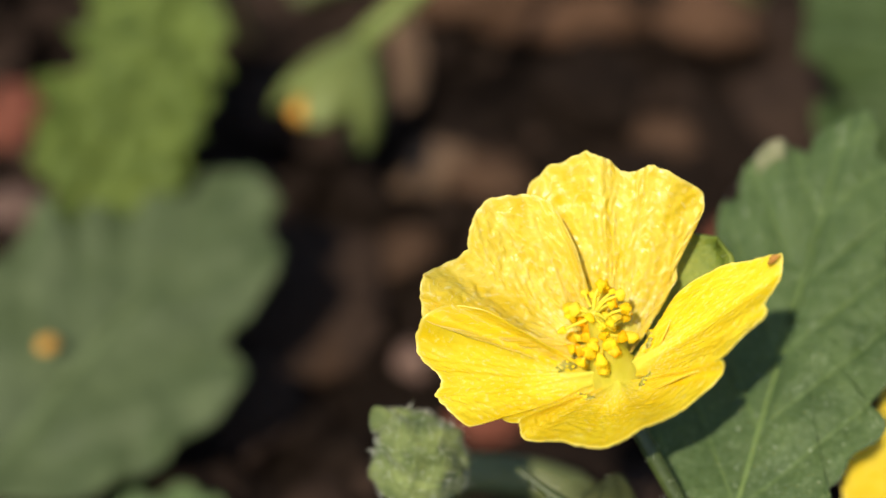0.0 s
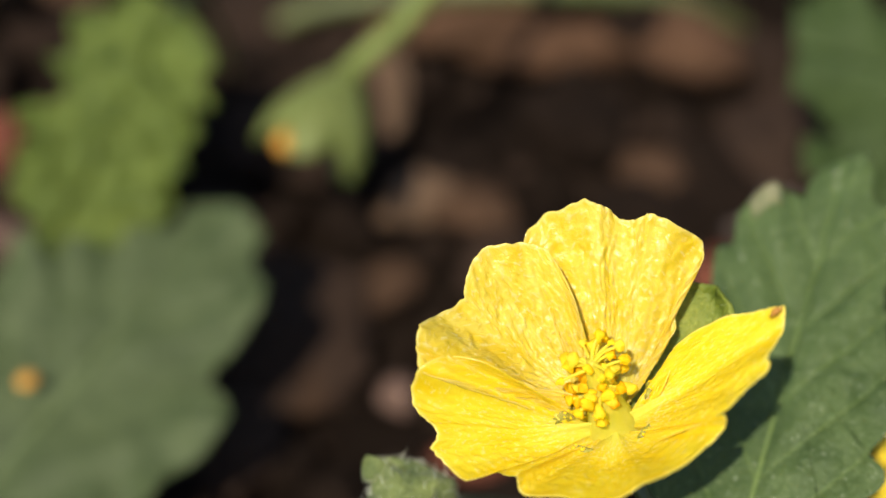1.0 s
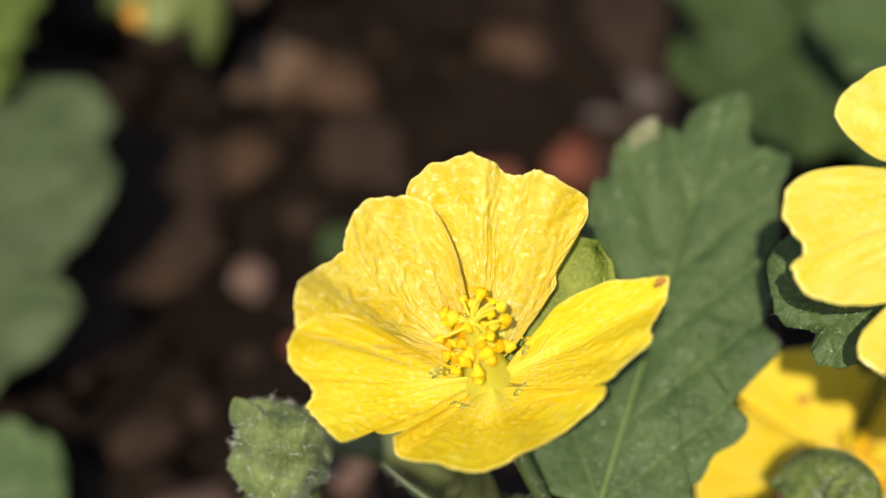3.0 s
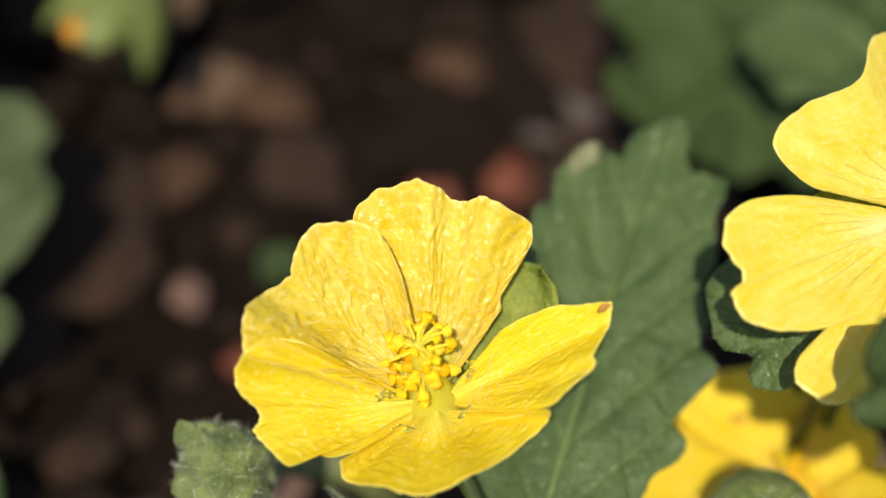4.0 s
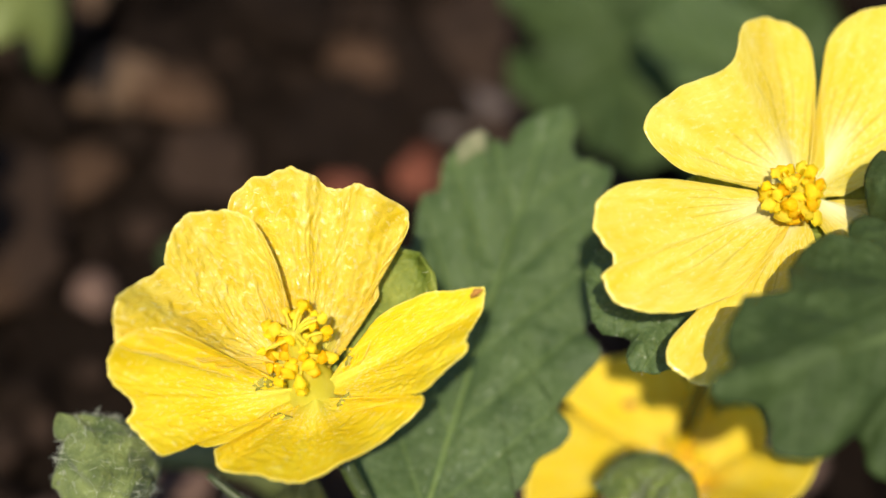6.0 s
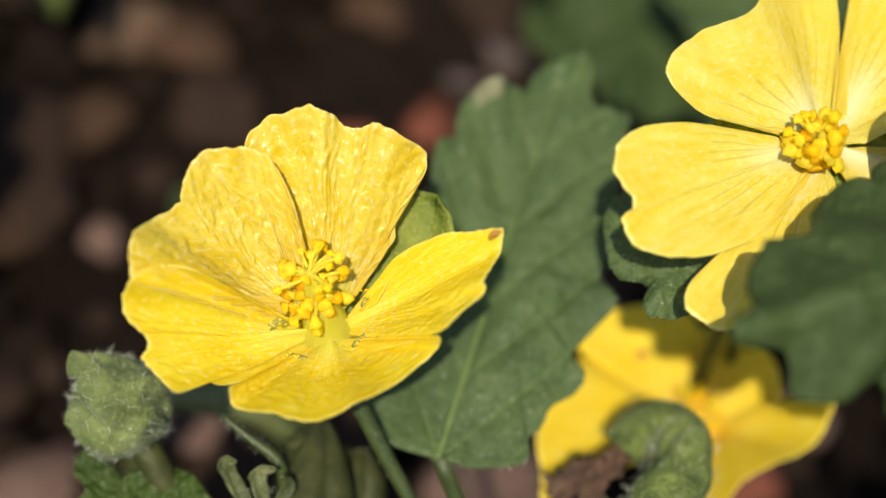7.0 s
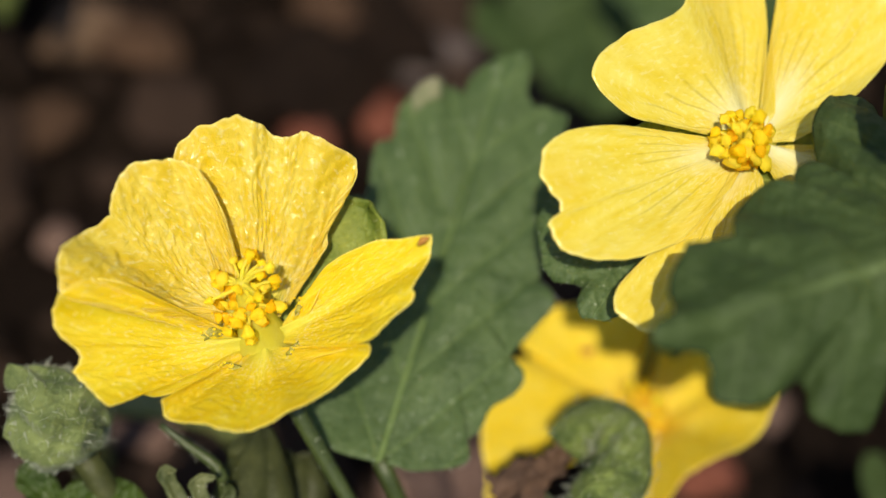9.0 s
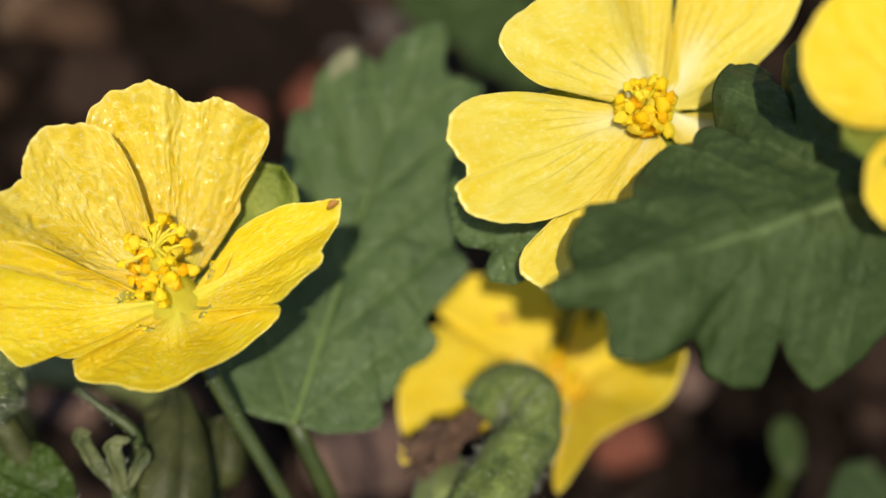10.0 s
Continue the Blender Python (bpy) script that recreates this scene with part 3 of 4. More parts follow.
def crumbs():
    rng = random.Random(4)
    bits = []
    for k in range(1400):
        x, y = rng.uniform(-120, 150), rng.uniform(60, 240)
        s = rng.choice((2, 2.5, 3, 4, 5, 7, 9)) * rng.uniform(0.7, 1.2) if k > 130 else rng.uniform(11, 24)
        v, f = lump((s, s * rng.uniform(0.6, 1.4), s * (0.7 if s < 10 else 0.45)), k * 1.7, 0.6, 0.5, 1 if s < 10 else 3)
        z, a = soil_height(x, y) + 0.15 * s, rng.uniform(0, 6.3)
        ca, sa = math.cos(a), math.sin(a)
        bits.append(([np.array([q[0] * ca - q[1] * sa + x * MM, q[0] * sa + q[1] * ca + y * MM, q[2] + z * MM]) for q in v], f))
    verts, faces = [], []
    for v, f in bits:
        k = len(verts)
        verts += v
        faces += [tuple(i + k for i in face) for face in f]
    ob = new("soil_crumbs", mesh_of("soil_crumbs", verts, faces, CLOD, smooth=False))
    return tagged(ob, "dark brown crumbs of soil and bark", "soil", kind="stuff")


crumbs()


def litter(name, label, category, x, y, size, turn, material, seed, tilt=0.0, lift=0.0):
    v, f = lump(size, seed, 0.6, 0.3, 3)
    ob = new(name, mesh_of(name, v, f, material))
    ob.matrix_world = pose(x * MM, y * MM, (soil_height(x, y) + size[2] * 0.25 + lift) * MM, tilt, 0, turn)
    return tagged(ob, label, category, "litter on the soil")


for at, size, turn, material, seed, name, label in (
    ((-21, 180), (7, 30, 5), 8, WOOD, 1, "wood_chip", "bleached sliver of wood lying on soil"),
    ((-14, 155), (17, 10, 7), 20, WOOD, 2, "wood_chip", "pale tan chunk of wood on dark soil"),
    ((-7, 153), (16, 10, 6), -15, BARK, 3, "bark_chip", "dull brown bark piece on dark soil"),
    ((-34, 130), (7, 7, 5), 30, WOOD, 4, "wood_chip", "small tan wood crumb on the soil"),
    ((-27, 126), (7, 8, 5), 60, PINK, 5, "pebble", "small pinkish pebble on the soil"),
    ((-8, 194), (32, 11, 7), 12, BARK_RED, 6, "bark_chip", "long brown strip of bark on soil"),
    ((9, 191), (38, 12, 7), 5, BARK_RED, 7, "bark_chip", "long brown strip of bark on soil"),
    ((30, 187), (14, 20, 7), 40, BARK_RED, 8, "bark_chip", "brown bark piece beside the leaves"),
    ((39, 153), (14, 9, 8), 10, GREY, 9, "pebble", "rounded grey pebble on the soil"),
    ((30, 142), (8, 10, 6), 20, RED, 10, "brick_crumb", "reddish brick crumb on the soil"),
    ((23, 160), (9, 14, 6), 60, BARK, 11, "bark_chip", "dull brown bark piece on dark soil"),
    ((-6, 106), (11, 7, 6), 10, RED, 12, "brick_crumb", "reddish crumb half buried in soil"),
    ((-22, 79), (14, 12, 7), 30, PINK, 13, "pebble", "pinkish tan stone under the leaves"),
    ((-2, 87), (17, 9, 7), 0, PINK, 14, "pebble", "pinkish tan stone under the flower"),
    ((34, 80), (18, 12, 7), 15, PINK, 15, "pebble", "pinkish tan stone between the stalks"),
    ((78, 90), (9, 8, 6), 0, PINK, 16, "pebble", "pale pinkish pebble beside the plant"),
    ((68, 81), (10, 9, 6), 20, RED, 17, "brick_crumb", "reddish crumb beside the plant"),
    ((-82, 143), (16, 14, 9), 20, PINK, 18, "pebble", "pinkish stone at the foot of the leaves"),
    ((-86, 166), (10, 16, 6), 0, RED, 19, "brick_crumb", "dull red crumb at the foot of leaves"),
    ((-96, 201), (18, 10, 7), 30, WOOD, 20, "wood_chip", "tan wood chip on dark soil"),
    ((-79, 202), (16, 8, 6), -20, BARK, 21, "bark_chip", "brown bark piece on dark soil"),
    ((-17, 119), (6, 6, 4), 0, PINK, 22, "pebble", "small pinkish pebble on the soil"),
    ((-30, 119), (12, 9, 6), 25, BARK, 24, "bark_chip", "dull brown bark piece on dark soil"),
    ((-41, 137), (10, 14, 6), -30, BARK, 25, "bark_chip", "dull brown bark piece on dark soil"),
    ((-20, 138), (13, 9, 5), 40, BARK, 26, "bark_chip", "brown bark piece beside pebbles"),
    ((18, 135), (8, 9, 5), 0, RED, 23, "brick_crumb", "dull reddish crumb on the soil"),
):
    x, y = at
    litter(name, label, name.split("_")[-1], 0.915 * x - 0.3, 0.915 * y + 0.7, tuple(0.915 * k for k in size), turn, material, seed, lift=4.0 if y > 175 else 0.6)


# ---- main flower ----
main_flower = flower(
    "open yellow five-petalled flower with wrinkled petals, above its bud", (5.5, 59.1, 81.9),
    [
        [(-2.9, 1.8, 3.5), (-4.2, 4.3, 6.1), (-5.6, 7.1, 8.7), (-6.5, 9.1, 10), (-5.4, 10.6, 10.9), (-3.8, 10.8, 11.8), (-2.5, 10.7, 12.7), (-1.4, 10.5, 12.9), (-0.5, 10.4, 12.3), (0.3, 10.1, 11.6), (1.3, 9.9, 11.6), (2, 10, 11.9), (2.6, 10, 12.1), (4, 9.5, 11.7), (5.5, 9.4, 10.8), (6.2, 8.8, 10.1), (6, 7.6, 9.4), (5, 6.8, 8.5), (4.7, 6.3, 7.5), (4.3, 5.4, 6.3), (4.1, 4.4, 5.6), (2, 3.1, 3.2)],
        [(-2.3, 0.5, 3.2), (-4.7, 0.9, 3.6), (-8.9, -0.3, 5.7), (-13.2, -1, 8.1), (-13.8, 0.2, 8.9), (-13.9, 0.6, 9.7), (-13.6, 1.8, 10), (-12.7, 3.6, 8.8), (-11.1, 4.9, 8.4), (-10.8, 5.4, 8.9), (-10.7, 6.1, 9.6), (-10.1, 7.2, 10.5), (-9.2, 7.7, 11.1), (-8.1, 7.9, 11.5), (-6.6, 8.1, 11.3), (-5.6, 7.8, 11.3), (-4.7, 7.4, 11), (-3.5, 6.1, 9.4), (-2.7, 4.7, 7.9), (-2.4, 3.5, 6.2), (-2.2, 2.2, 5.3)],
        [(-1.3, -0.9, -0.2), (-2.7, -1, -0.5), (-4, -3.4, 1.2), (-7.1, -5.1, 2), (-8.7, -5.7, 3.2), (-10.4, -6.8, 4.1), (-11.9, -5.6, 3.8), (-12.9, -4.6, 4.3), (-12.6, -4, 4.7), (-12.7, -3.3, 5.2), (-13.6, -2.7, 5.6), (-14.1, -1.9, 6.2), (-14.2, -1.2, 7.3), (-13.4, -0.7, 8.7), (-11.7, 0.6, 8.1), (-8.9, 0.1, 7.8), (-5.3, 0.2, 3.3), (-4, -0.7, 2), (-1.7, -0, 0.3)],
        [(1.3, -2.4, 0.9), (3.9, -4, 5.7), (5.6, -4.3, 7.4), (6.2, -5.2, 9.4), (6.2, -5.5, 7.9), (3.6, -7.4, 6.6), (0.9, -8.9, 6.8), (-0.9, -9.5, 5.8), (-2.5, -9.7, 5.8), (-4.6, -8.9, 5.4), (-6.5, -7.9, 4.2), (-7.1, -7.2, 4.5), (-6.7, -6.5, 4.8), (-3.4, -3.4, 1.2), (-1.2, -2.8, 0.7)],
        [(2.6, 0.5, 1.4), (3.2, 0.5, 4.5), (3.8, 1.6, 5.4), (3.9, 2.1, 6.9), (6.2, 2.3, 9.5), (7.6, 2.3, 10.3), (8.8, 1.9, 11.1), (10.1, 1.5, 12.2), (10.6, 1, 12), (10.3, -0.1, 11.3), (9.3, -1.7, 11.4), (9, -3, 11.2), (7.5, -4.2, 10.3), (6.3, -4.9, 9), (4.5, -2.7, 4.4)],
    ],
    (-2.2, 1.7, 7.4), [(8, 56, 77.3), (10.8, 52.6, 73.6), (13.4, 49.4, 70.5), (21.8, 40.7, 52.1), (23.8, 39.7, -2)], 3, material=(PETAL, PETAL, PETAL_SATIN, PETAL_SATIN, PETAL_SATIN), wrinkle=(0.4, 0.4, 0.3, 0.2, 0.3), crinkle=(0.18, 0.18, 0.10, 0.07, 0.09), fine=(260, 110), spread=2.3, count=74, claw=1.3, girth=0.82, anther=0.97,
    sepals=[(47, 12.5, 9.5, 31), (119, 9, 6, 22), (191, 7, 6, 10), (263, 5, 5, 10), (335, 5, 5, 18)], bud_hair=44, dry=[(10.2, 1, 12.4)])

def nectar_tufts(parent, spots):
    """Small tufts of glistening green hairs in the gaps between the petal claws."""
    for k, (at, size, turn) in enumerate(spots):
        v, f = lump(size, 2.3 * k, 0.6, 0.8, 2)
        tuft = part("nectar_tuft", mesh_of("nectar_tuft", v, f, TUFT), parent, "glistening olive hair tuft between petals")
        tuft.location = (Vector(at) - Vector((5.5, 59.1, 81.9))) * MM
        tuft.rotation_euler = (radians(35), 0, radians(turn))
        rng = random.Random(k)
        ends = [np.array([rng.uniform(-0.5, 0.5) * size[0], rng.uniform(-0.5, 0.5) * size[1], 0.1]) for _ in range(12)]
        hairs(tuft, [(q, (0, 0, 1)) for q in ends], 0.4, k, 0.8, 0.02)
        grains = []
        for _ in range(9):
            v, f = lump((0.22, 0.22, 0.2), rng.random() * 9, 0.6, 0.3, 1)
            q = np.array([rng.gauss(0, 0.35) * size[0], rng.gauss(0, 0.4) * size[1], 0.25]) * MM
            grains.append(([p + q for p in v], f))
        part("pollen", mesh_of("pollen", *join(*grains), ANTHER), tuft, "fallen yellow pollen", "stuff")


nectar_tufts(main_flower, [((1.9, 58.8, 84), (1.7, 0.8, 0.5), 20), ((3.1, 56.4, 83.4), (1.9, 0.5, 0.5), -8), ((7.6, 57.4, 84.4), (1.4, 0.6, 0.5), 35), ((7.9, 60.2, 85.3), (0.7, 1.3, 0.5), -25)])

# ---- second flower ----
flower(
    "flat open yellow flower with rounded petals beside leaves", (40.1, 67.7, 95.4),
    [
        [(-2.2, -0.5, 0.4), (-5.4, -1.2, 1.1), (-9.9, -0.8, 2.8), (-14.5, -1.7, 3.6), (-16.7, -3.2, 3.4), (-17, -4.9, 2.7), (-15.7, -6.8, 1.6), (-16.6, -7.9, 1.2), (-15.3, -9.5, 0.4), (-12.1, -10, 0.1), (-7.3, -8.3, -0.1), (-2.6, -4, 0.3)],
        [(-1.9, 0.4, 1.1), (-6.2, 0.1, 1.8), (-10.3, 0.3, 2.9), (-12.8, 2.4, 4.5), (-10.3, 5.3, 5.3), (-5.7, 8, 5.1), (-3.7, 11.9, 5.3), (-1.1, 13.6, 4.5), (1.6, 12.2, 4.1), (1.8, 8, 3), (0.5, 2, 1.5)],
        [(1.5, 1.7, 1.6), (2.3, 8, 3.1), (3.5, 12.1, 4.5), (6.3, 13.5, 6.1), (9.7, 12.9, 6.4), (11.8, 10, 6), (10.5, 5.6, 3.9), (5.1, 0.5, 2.7), (2.4, -0.6, 1.3)],
        [(2, -1.3, 0.8), (6.3, -1.9, 2.5), (9.7, -3.7, 3.2), (8.8, -8.7, 2), (5, -9.6, 0.5), (1.2, -5, 0.4)],
        [(-2.1, -3.8, -0.7), (-6.2, -7.6, -0.6), (-9.2, -9, -1), (-11.8, -11.5, -2.1), (-10.3, -13.9, -2.3), (-7.5, -13.9, -1.7), (-2.7, -11.9, -0.4), (-0, -6.7, 0.2)],
    ],
    (-2.5, -1.9, 3.1), [(42, 69, 82), (45, 67, 50), (40, 60, -2)], 11, material=PETAL_SMOOTH, wrinkle=0.18, cup=1.0, count=84, spread=1.7, claw=0.6, anther=1.15, rise=2.4, girth=0.5,
    sepals=[(178, 9, 4.5, 5), (84, 9, 4.5, 12), (20, 6, 5, 8), (226, 8, 4, -6), (290, 6, 5, 0)])

# ---- low flower in half shade ----
low_flower = flower(
    "low yellow flower partly shaded by the leaves above", (42.3, 62.8, 59.1),
    [
        [(-2, 1.9, 0.8), (-7.8, 3.4, 2.3), (-12.3, 5.2, 5.2), (-10.4, 7.8, 5.6), (-6.9, 8.7, 5.9), (-3.2, 8.9, 5.8), (-0.8, 7.2, 4.6), (-0.2, 2.1, 1.3)],
        [(-2.7, 0.8, 0.4), (-8.3, 2.8, 2.4), (-10.9, 4.3, 4.0), (-14.1, 2.9, 5.5), (-16.4, -1.2, 5.3), (-16.4, -5.6, 4.9), (-16.4, -8.7, 5.2), (-12.2, -4.8, 4.2), (-6.1, -3.5, 2)],
        [(-1.4, 2.6, 1.1), (-2.6, 6.2, 3.2), (-0.2, 7.4, 4.4), (2.8, 6.9, 5.2), (4.8, 4.4, 5.4), (5.0, 0.6, 4.6), (1.1, -0.6, 1.1)],
        [(1.1, -0.2, 1.4), (3.7, -0.6, 6.4), (6.7, -1.9, 11), (5, -5.6, 9.4), (1.6, -6.9, 7.7), (-0.7, -7.8, 6.5), (-4.6, -12.1, 6.2), (-3.7, -7.8, 4.5), (-1.7, -3.6, 2)],
    ],
    (-2.4, 0.3, 4.6), [(43, 64, 40), (39, 62, -2)], 23, material=PETAL_SHADED, wrinkle=0.2, cup=1.0, core=COLUMN_SHADED,
    sepals=[(20, 6, 5, 12), (75, 8, 3, 25), (300, 5, 5, 10)])

v, f = lump((1.3, 0.9, 0.35), 6, 0.6, 0.4, 2)
spot = part("brown_spot", mesh_of("brown_spot", v, f, RUSTY), low_flower, "small brown blemish on the petal")
spot.location = Vector((-6.1, 5.1, 3.9)) * MM
low_flower.scale = (1.06, 1.06, 1.06)

# ---- flower that comes in last ----
flower(
    "yellow flower above the dark lobed leaf", (50.4, 55.5, 111.7),
    [
        [(-1.8, 0.2, 0.7), (-4.6, -2, 1), (-8, -1.7, 1.4), (-9.7, 0.4, 2.3), (-9.9, 1.9, 3.2), (-8.5, 4.3, 3.9), (-5.7, 6.4, 4.8), (-2.5, 6.7, 4.6), (-0.7, 1.8, 1)],
        [(-1.8, -1.5, -0.3), (-4.1, -2, -0), (-6.2, -4.2, 0.3), (-6.2, -5.9, -0.7), (-5, -7.4, -1.4), (-2.3, -7.2, -1.6), (0.2, -2.9, -0.7)],
        [(0.5, 2.0, 1.0), (-1.0, 8.0, 5.0), (3.0, 10.0, 5.0), (7.0, 6.0, 4.0), (3.0, 1.5, 1.0)],
        [(2.0, 1.0, 0.8), (9.0, 3.0, 4.0), (10.0, -3.0, 3.0), (3.0, -2.0, 0.6)],
        [(1.5, -2.0, 0.2), (7.0, -6.0, 1.0), (3.0, -10.0, 0.0), (0.0, -3.0, -0.3)],
    ],
    (-0.5, 0.5, 6.5), [(58, 57, 98), (74, 56, 70), (80, 56, 30), (80, 56, -2)], 31, material=PETAL_SHADED, wrinkle=0.2, cup=1.0,
    sepals=[(200, 7, 5, 5), (100, 7, 5, 10)])


# ---- buds and young shoots ----
def ribbed(length, width, ribs, depth, seed, point=0.25, nu=44, nv=72, twist=0.0):
    """A ribbed, pointed calyx along +z (mm): vertices, faces and outward pairs for hairs."""
    verts, spots = [], []
    for i in range(nu):
        u = i / (nu - 1)
        r = width / 2 * (max(0.0, math.sin(math.pi * min(1, 0.06 + u * 0.94) ** 0.8)) ** 0.62)
        for j in range(nv):
            a = 2 * math.pi * j / nv
            b = a + twist * u
            step = (ribs * b / (2 * math.pi)) % 1.0 if twist else 0.0
            k = 1 + 0.16 * step * math.sin(math.pi * u) + (0.3 if twist else 1.0) * depth * (abs(math.cos(ribs * b / 2)) ** 0.6 - 0.6) * math.sin(math.pi * u) ** 0.6 + (0.2 if twist else 0.07) * noise.noise(Vector((math.cos(a) * 2, math.sin(a) * 2, u * 4 + seed)))
            rr = r * k + 0.05
            z = length * u + point * width * abs(math.cos(ribs * a / 2)) ** 3 * max(0, u - 0.55)
            verts.append(np.array([rr * math.cos(a), rr * math.sin(a), z]))
            spots.append((verts[-1], np.array([math.cos(a), math.sin(a), 1.6 * (u - 0.4)])))
    return verts, grid_faces(nu, nv, True), spots


def turned(points, ahead, shift):
    q = Vector(ahead).normalized().to_track_quat("Z", "Y").to_matrix()
    m = np.array(q)
    return [m @ np.array(p) + shift for p in points]


def bud(name, label, base, tip, width, stalk, material, seed, hair, ribs=5, depth=0.09, grow=1.0, twist=0.0):
    base, tip = np.array(base, float), np.array(tip, float)
    org = np.array(stalk[-1], float)
    ob = thing(name, org, label, name.replace("_", " "), "mallow buds")
    ahead = tip - base
    v, f, spots = ribbed(np.linalg.norm(ahead) * grow, width, ribs, depth, seed, 0.12, twist=twist)
    body = turned(v, ahead, base - org)
    calyx = part("calyx", mesh_of("calyx", [p * MM for p in body], f, material), ob, "felted ribbed green calyx")
    tip_v, tip_f, _ = ribbed(width * 0.26, width * 0.30, 3, 0.3, seed + 4, 0.4, 12, 20)
    part("calyx_lobe", mesh_of("calyx_lobe", [p * MM for p in turned(tip_v, ahead + np.array([-1.2, 0.5, 1.0]), base + ahead * 0.74 + np.array([-1.3, 0.3, 0.4]) - org)], tip_f, material), ob)
    tip_v, tip_f, _ = ribbed(width * 0.24, width * 0.42, 3, 0.3, seed + 8, 0.4, 12, 20)
    part("calyx_lobe", mesh_of("calyx_lobe", [p * MM for p in turned(tip_v, (-1.0, -0.6, 0.15), base + ahead * 0.45 + np.array([-2.0, -0.6, 0.0]) - org)], tip_f, material), ob)
    part("stalk", mesh_of("stalk", *tube([base + ahead * 0.06, *stalk], [1.2, 0.75, 0.7, 0.9], 10, 26, 0.0, org), OLIVE_SHADED), ob)
    rng = random.Random(seed)
    turnedn = turned([d for _, d in spots], ahead, np.zeros(3))
    pairs = list(zip(body, turnedn))
    if hair:
        hairs(calyx, [rng.choice(pairs) for _ in range(hair // 3)], 0.6, seed, 1.2, 0.008)
        hairs(calyx, [rng.choice(pairs) for _ in range(hair // 18)], 0.85, seed + 1, 0.8, 0.03)
    return ob


bud("flower_bud", "round hairy green bud below the open flower", (-7.8, 55.8, 70.9), (-11.4, 60.0, 76.3), 7.0,
    [(-5.4, 52.7, 68.2), (-3.4, 48.6, 62), (2, 46, 30), (5, 45, -2)], BUD, 2, 3000, 5, 0.42, twist=2.2)
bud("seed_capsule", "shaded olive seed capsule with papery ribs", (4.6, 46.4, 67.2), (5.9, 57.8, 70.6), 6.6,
    [(5.5, 48, 64), (7, 46, 40), (8, 46, -2)], OLIVE_SHADED, 5, 60, 5, 0.14)
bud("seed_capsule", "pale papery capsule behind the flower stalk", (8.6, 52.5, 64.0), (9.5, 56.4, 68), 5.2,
    [(8.6, 50, 60), (9, 48, 40), (9, 47, -2)], OLIVE_SHADED, 6, 20, 5, 0.2)


def strip(points, width, origin, nu=16, nv=7):
    """A narrow cupped leaflet along points (mm), relative to origin."""
    path = spline(points, nu)
    verts = []
    for i in range(nu):
        u = i / (nu - 1)
        d = path[min(i + 1, nu - 1)] - path[max(i - 1, 0)]
        d /= np.linalg.norm(d) + 1e-9
        side = np.cross(d, (0.2, -0.75, 0.6))
        side /= np.linalg.norm(side) + 1e-9
        up = np.cross(side, d)
        w = width / 2 * (0.35 + 1.3 * u) * max(0.02, 1 - u**3) * (1 + 0.3 * noise.noise(Vector((u * 9, width * 5, 1))))
        for j in range(nv):
            v = 2 * j / (nv - 1) - 1
            verts.append((path[i] + side * w * v + up * (0.2 * width * v * v + 0.35 * noise.noise(Vector((u * 5, v * 2, width * 7)))) - np.array(origin)) * MM)
    return verts, grid_faces(nu, nv)


def shoot():
    org = np.array((2.0, 47.0, -2.0))
    ob = thing("young_shoot", org, "small pale green shoot with curled bracts", "shoot")
    part("stalk", mesh_of("stalk", *tube([(1.7, 49, 71.3), (2.0, 48.2, 66), (2, 47, 30), (2, 47, -2)], [0.9, 0.8, 0.9, 1.0], 10, 26, 0.0, org), STEM), ob)
    spike = [(-1.9, 56.5, 74), (0.2, 55.0, 73.4), (2.3, 53.4, 72.9), (3.0, 50.5, 68), (2.4, 48.0, 60)]
    part("spike", mesh_of("spike", *tube(spike, [0.22, 0.42, 0.5, 0.6, 0.6], 9, 24, 0.2, org), STEM), ob)
    root = np.array((1.7, 49, 71.3))
    for width, *way in ((1.3, (-0.2, 50.9, 72.1), (-1.6, 52.7, 74.1), (-0.7, 52.7, 74.3)), (1.4, (1.2, 50.6, 72.8), (0.8, 51.9, 74.1), (2.2, 52.1, 74.5)), (1.2, (2.5, 50.4, 72.3), (3.1, 51.4, 73.1), (2.4, 51.7, 74.3))):
        thicken(part("bract", mesh_of("bract", *strip([root, *[np.array(q) for q in way]], width, org), BRACT), ob, "pale green curled bract"), 0.14)
    rng = random.Random(8)
    hairs(ob, tube_hairs(spike[:3], [0.2, 0.4, 0.45], 50, rng, org) + tube_hairs([(1.7, 49, 71.3), (1.2, 50.6, 72.8), (0.8, 51.9, 74.1)], [0.8, 0.8, 0.6], 60, rng, org), 0.45, 9, 0.4, 0.012)


shoot()


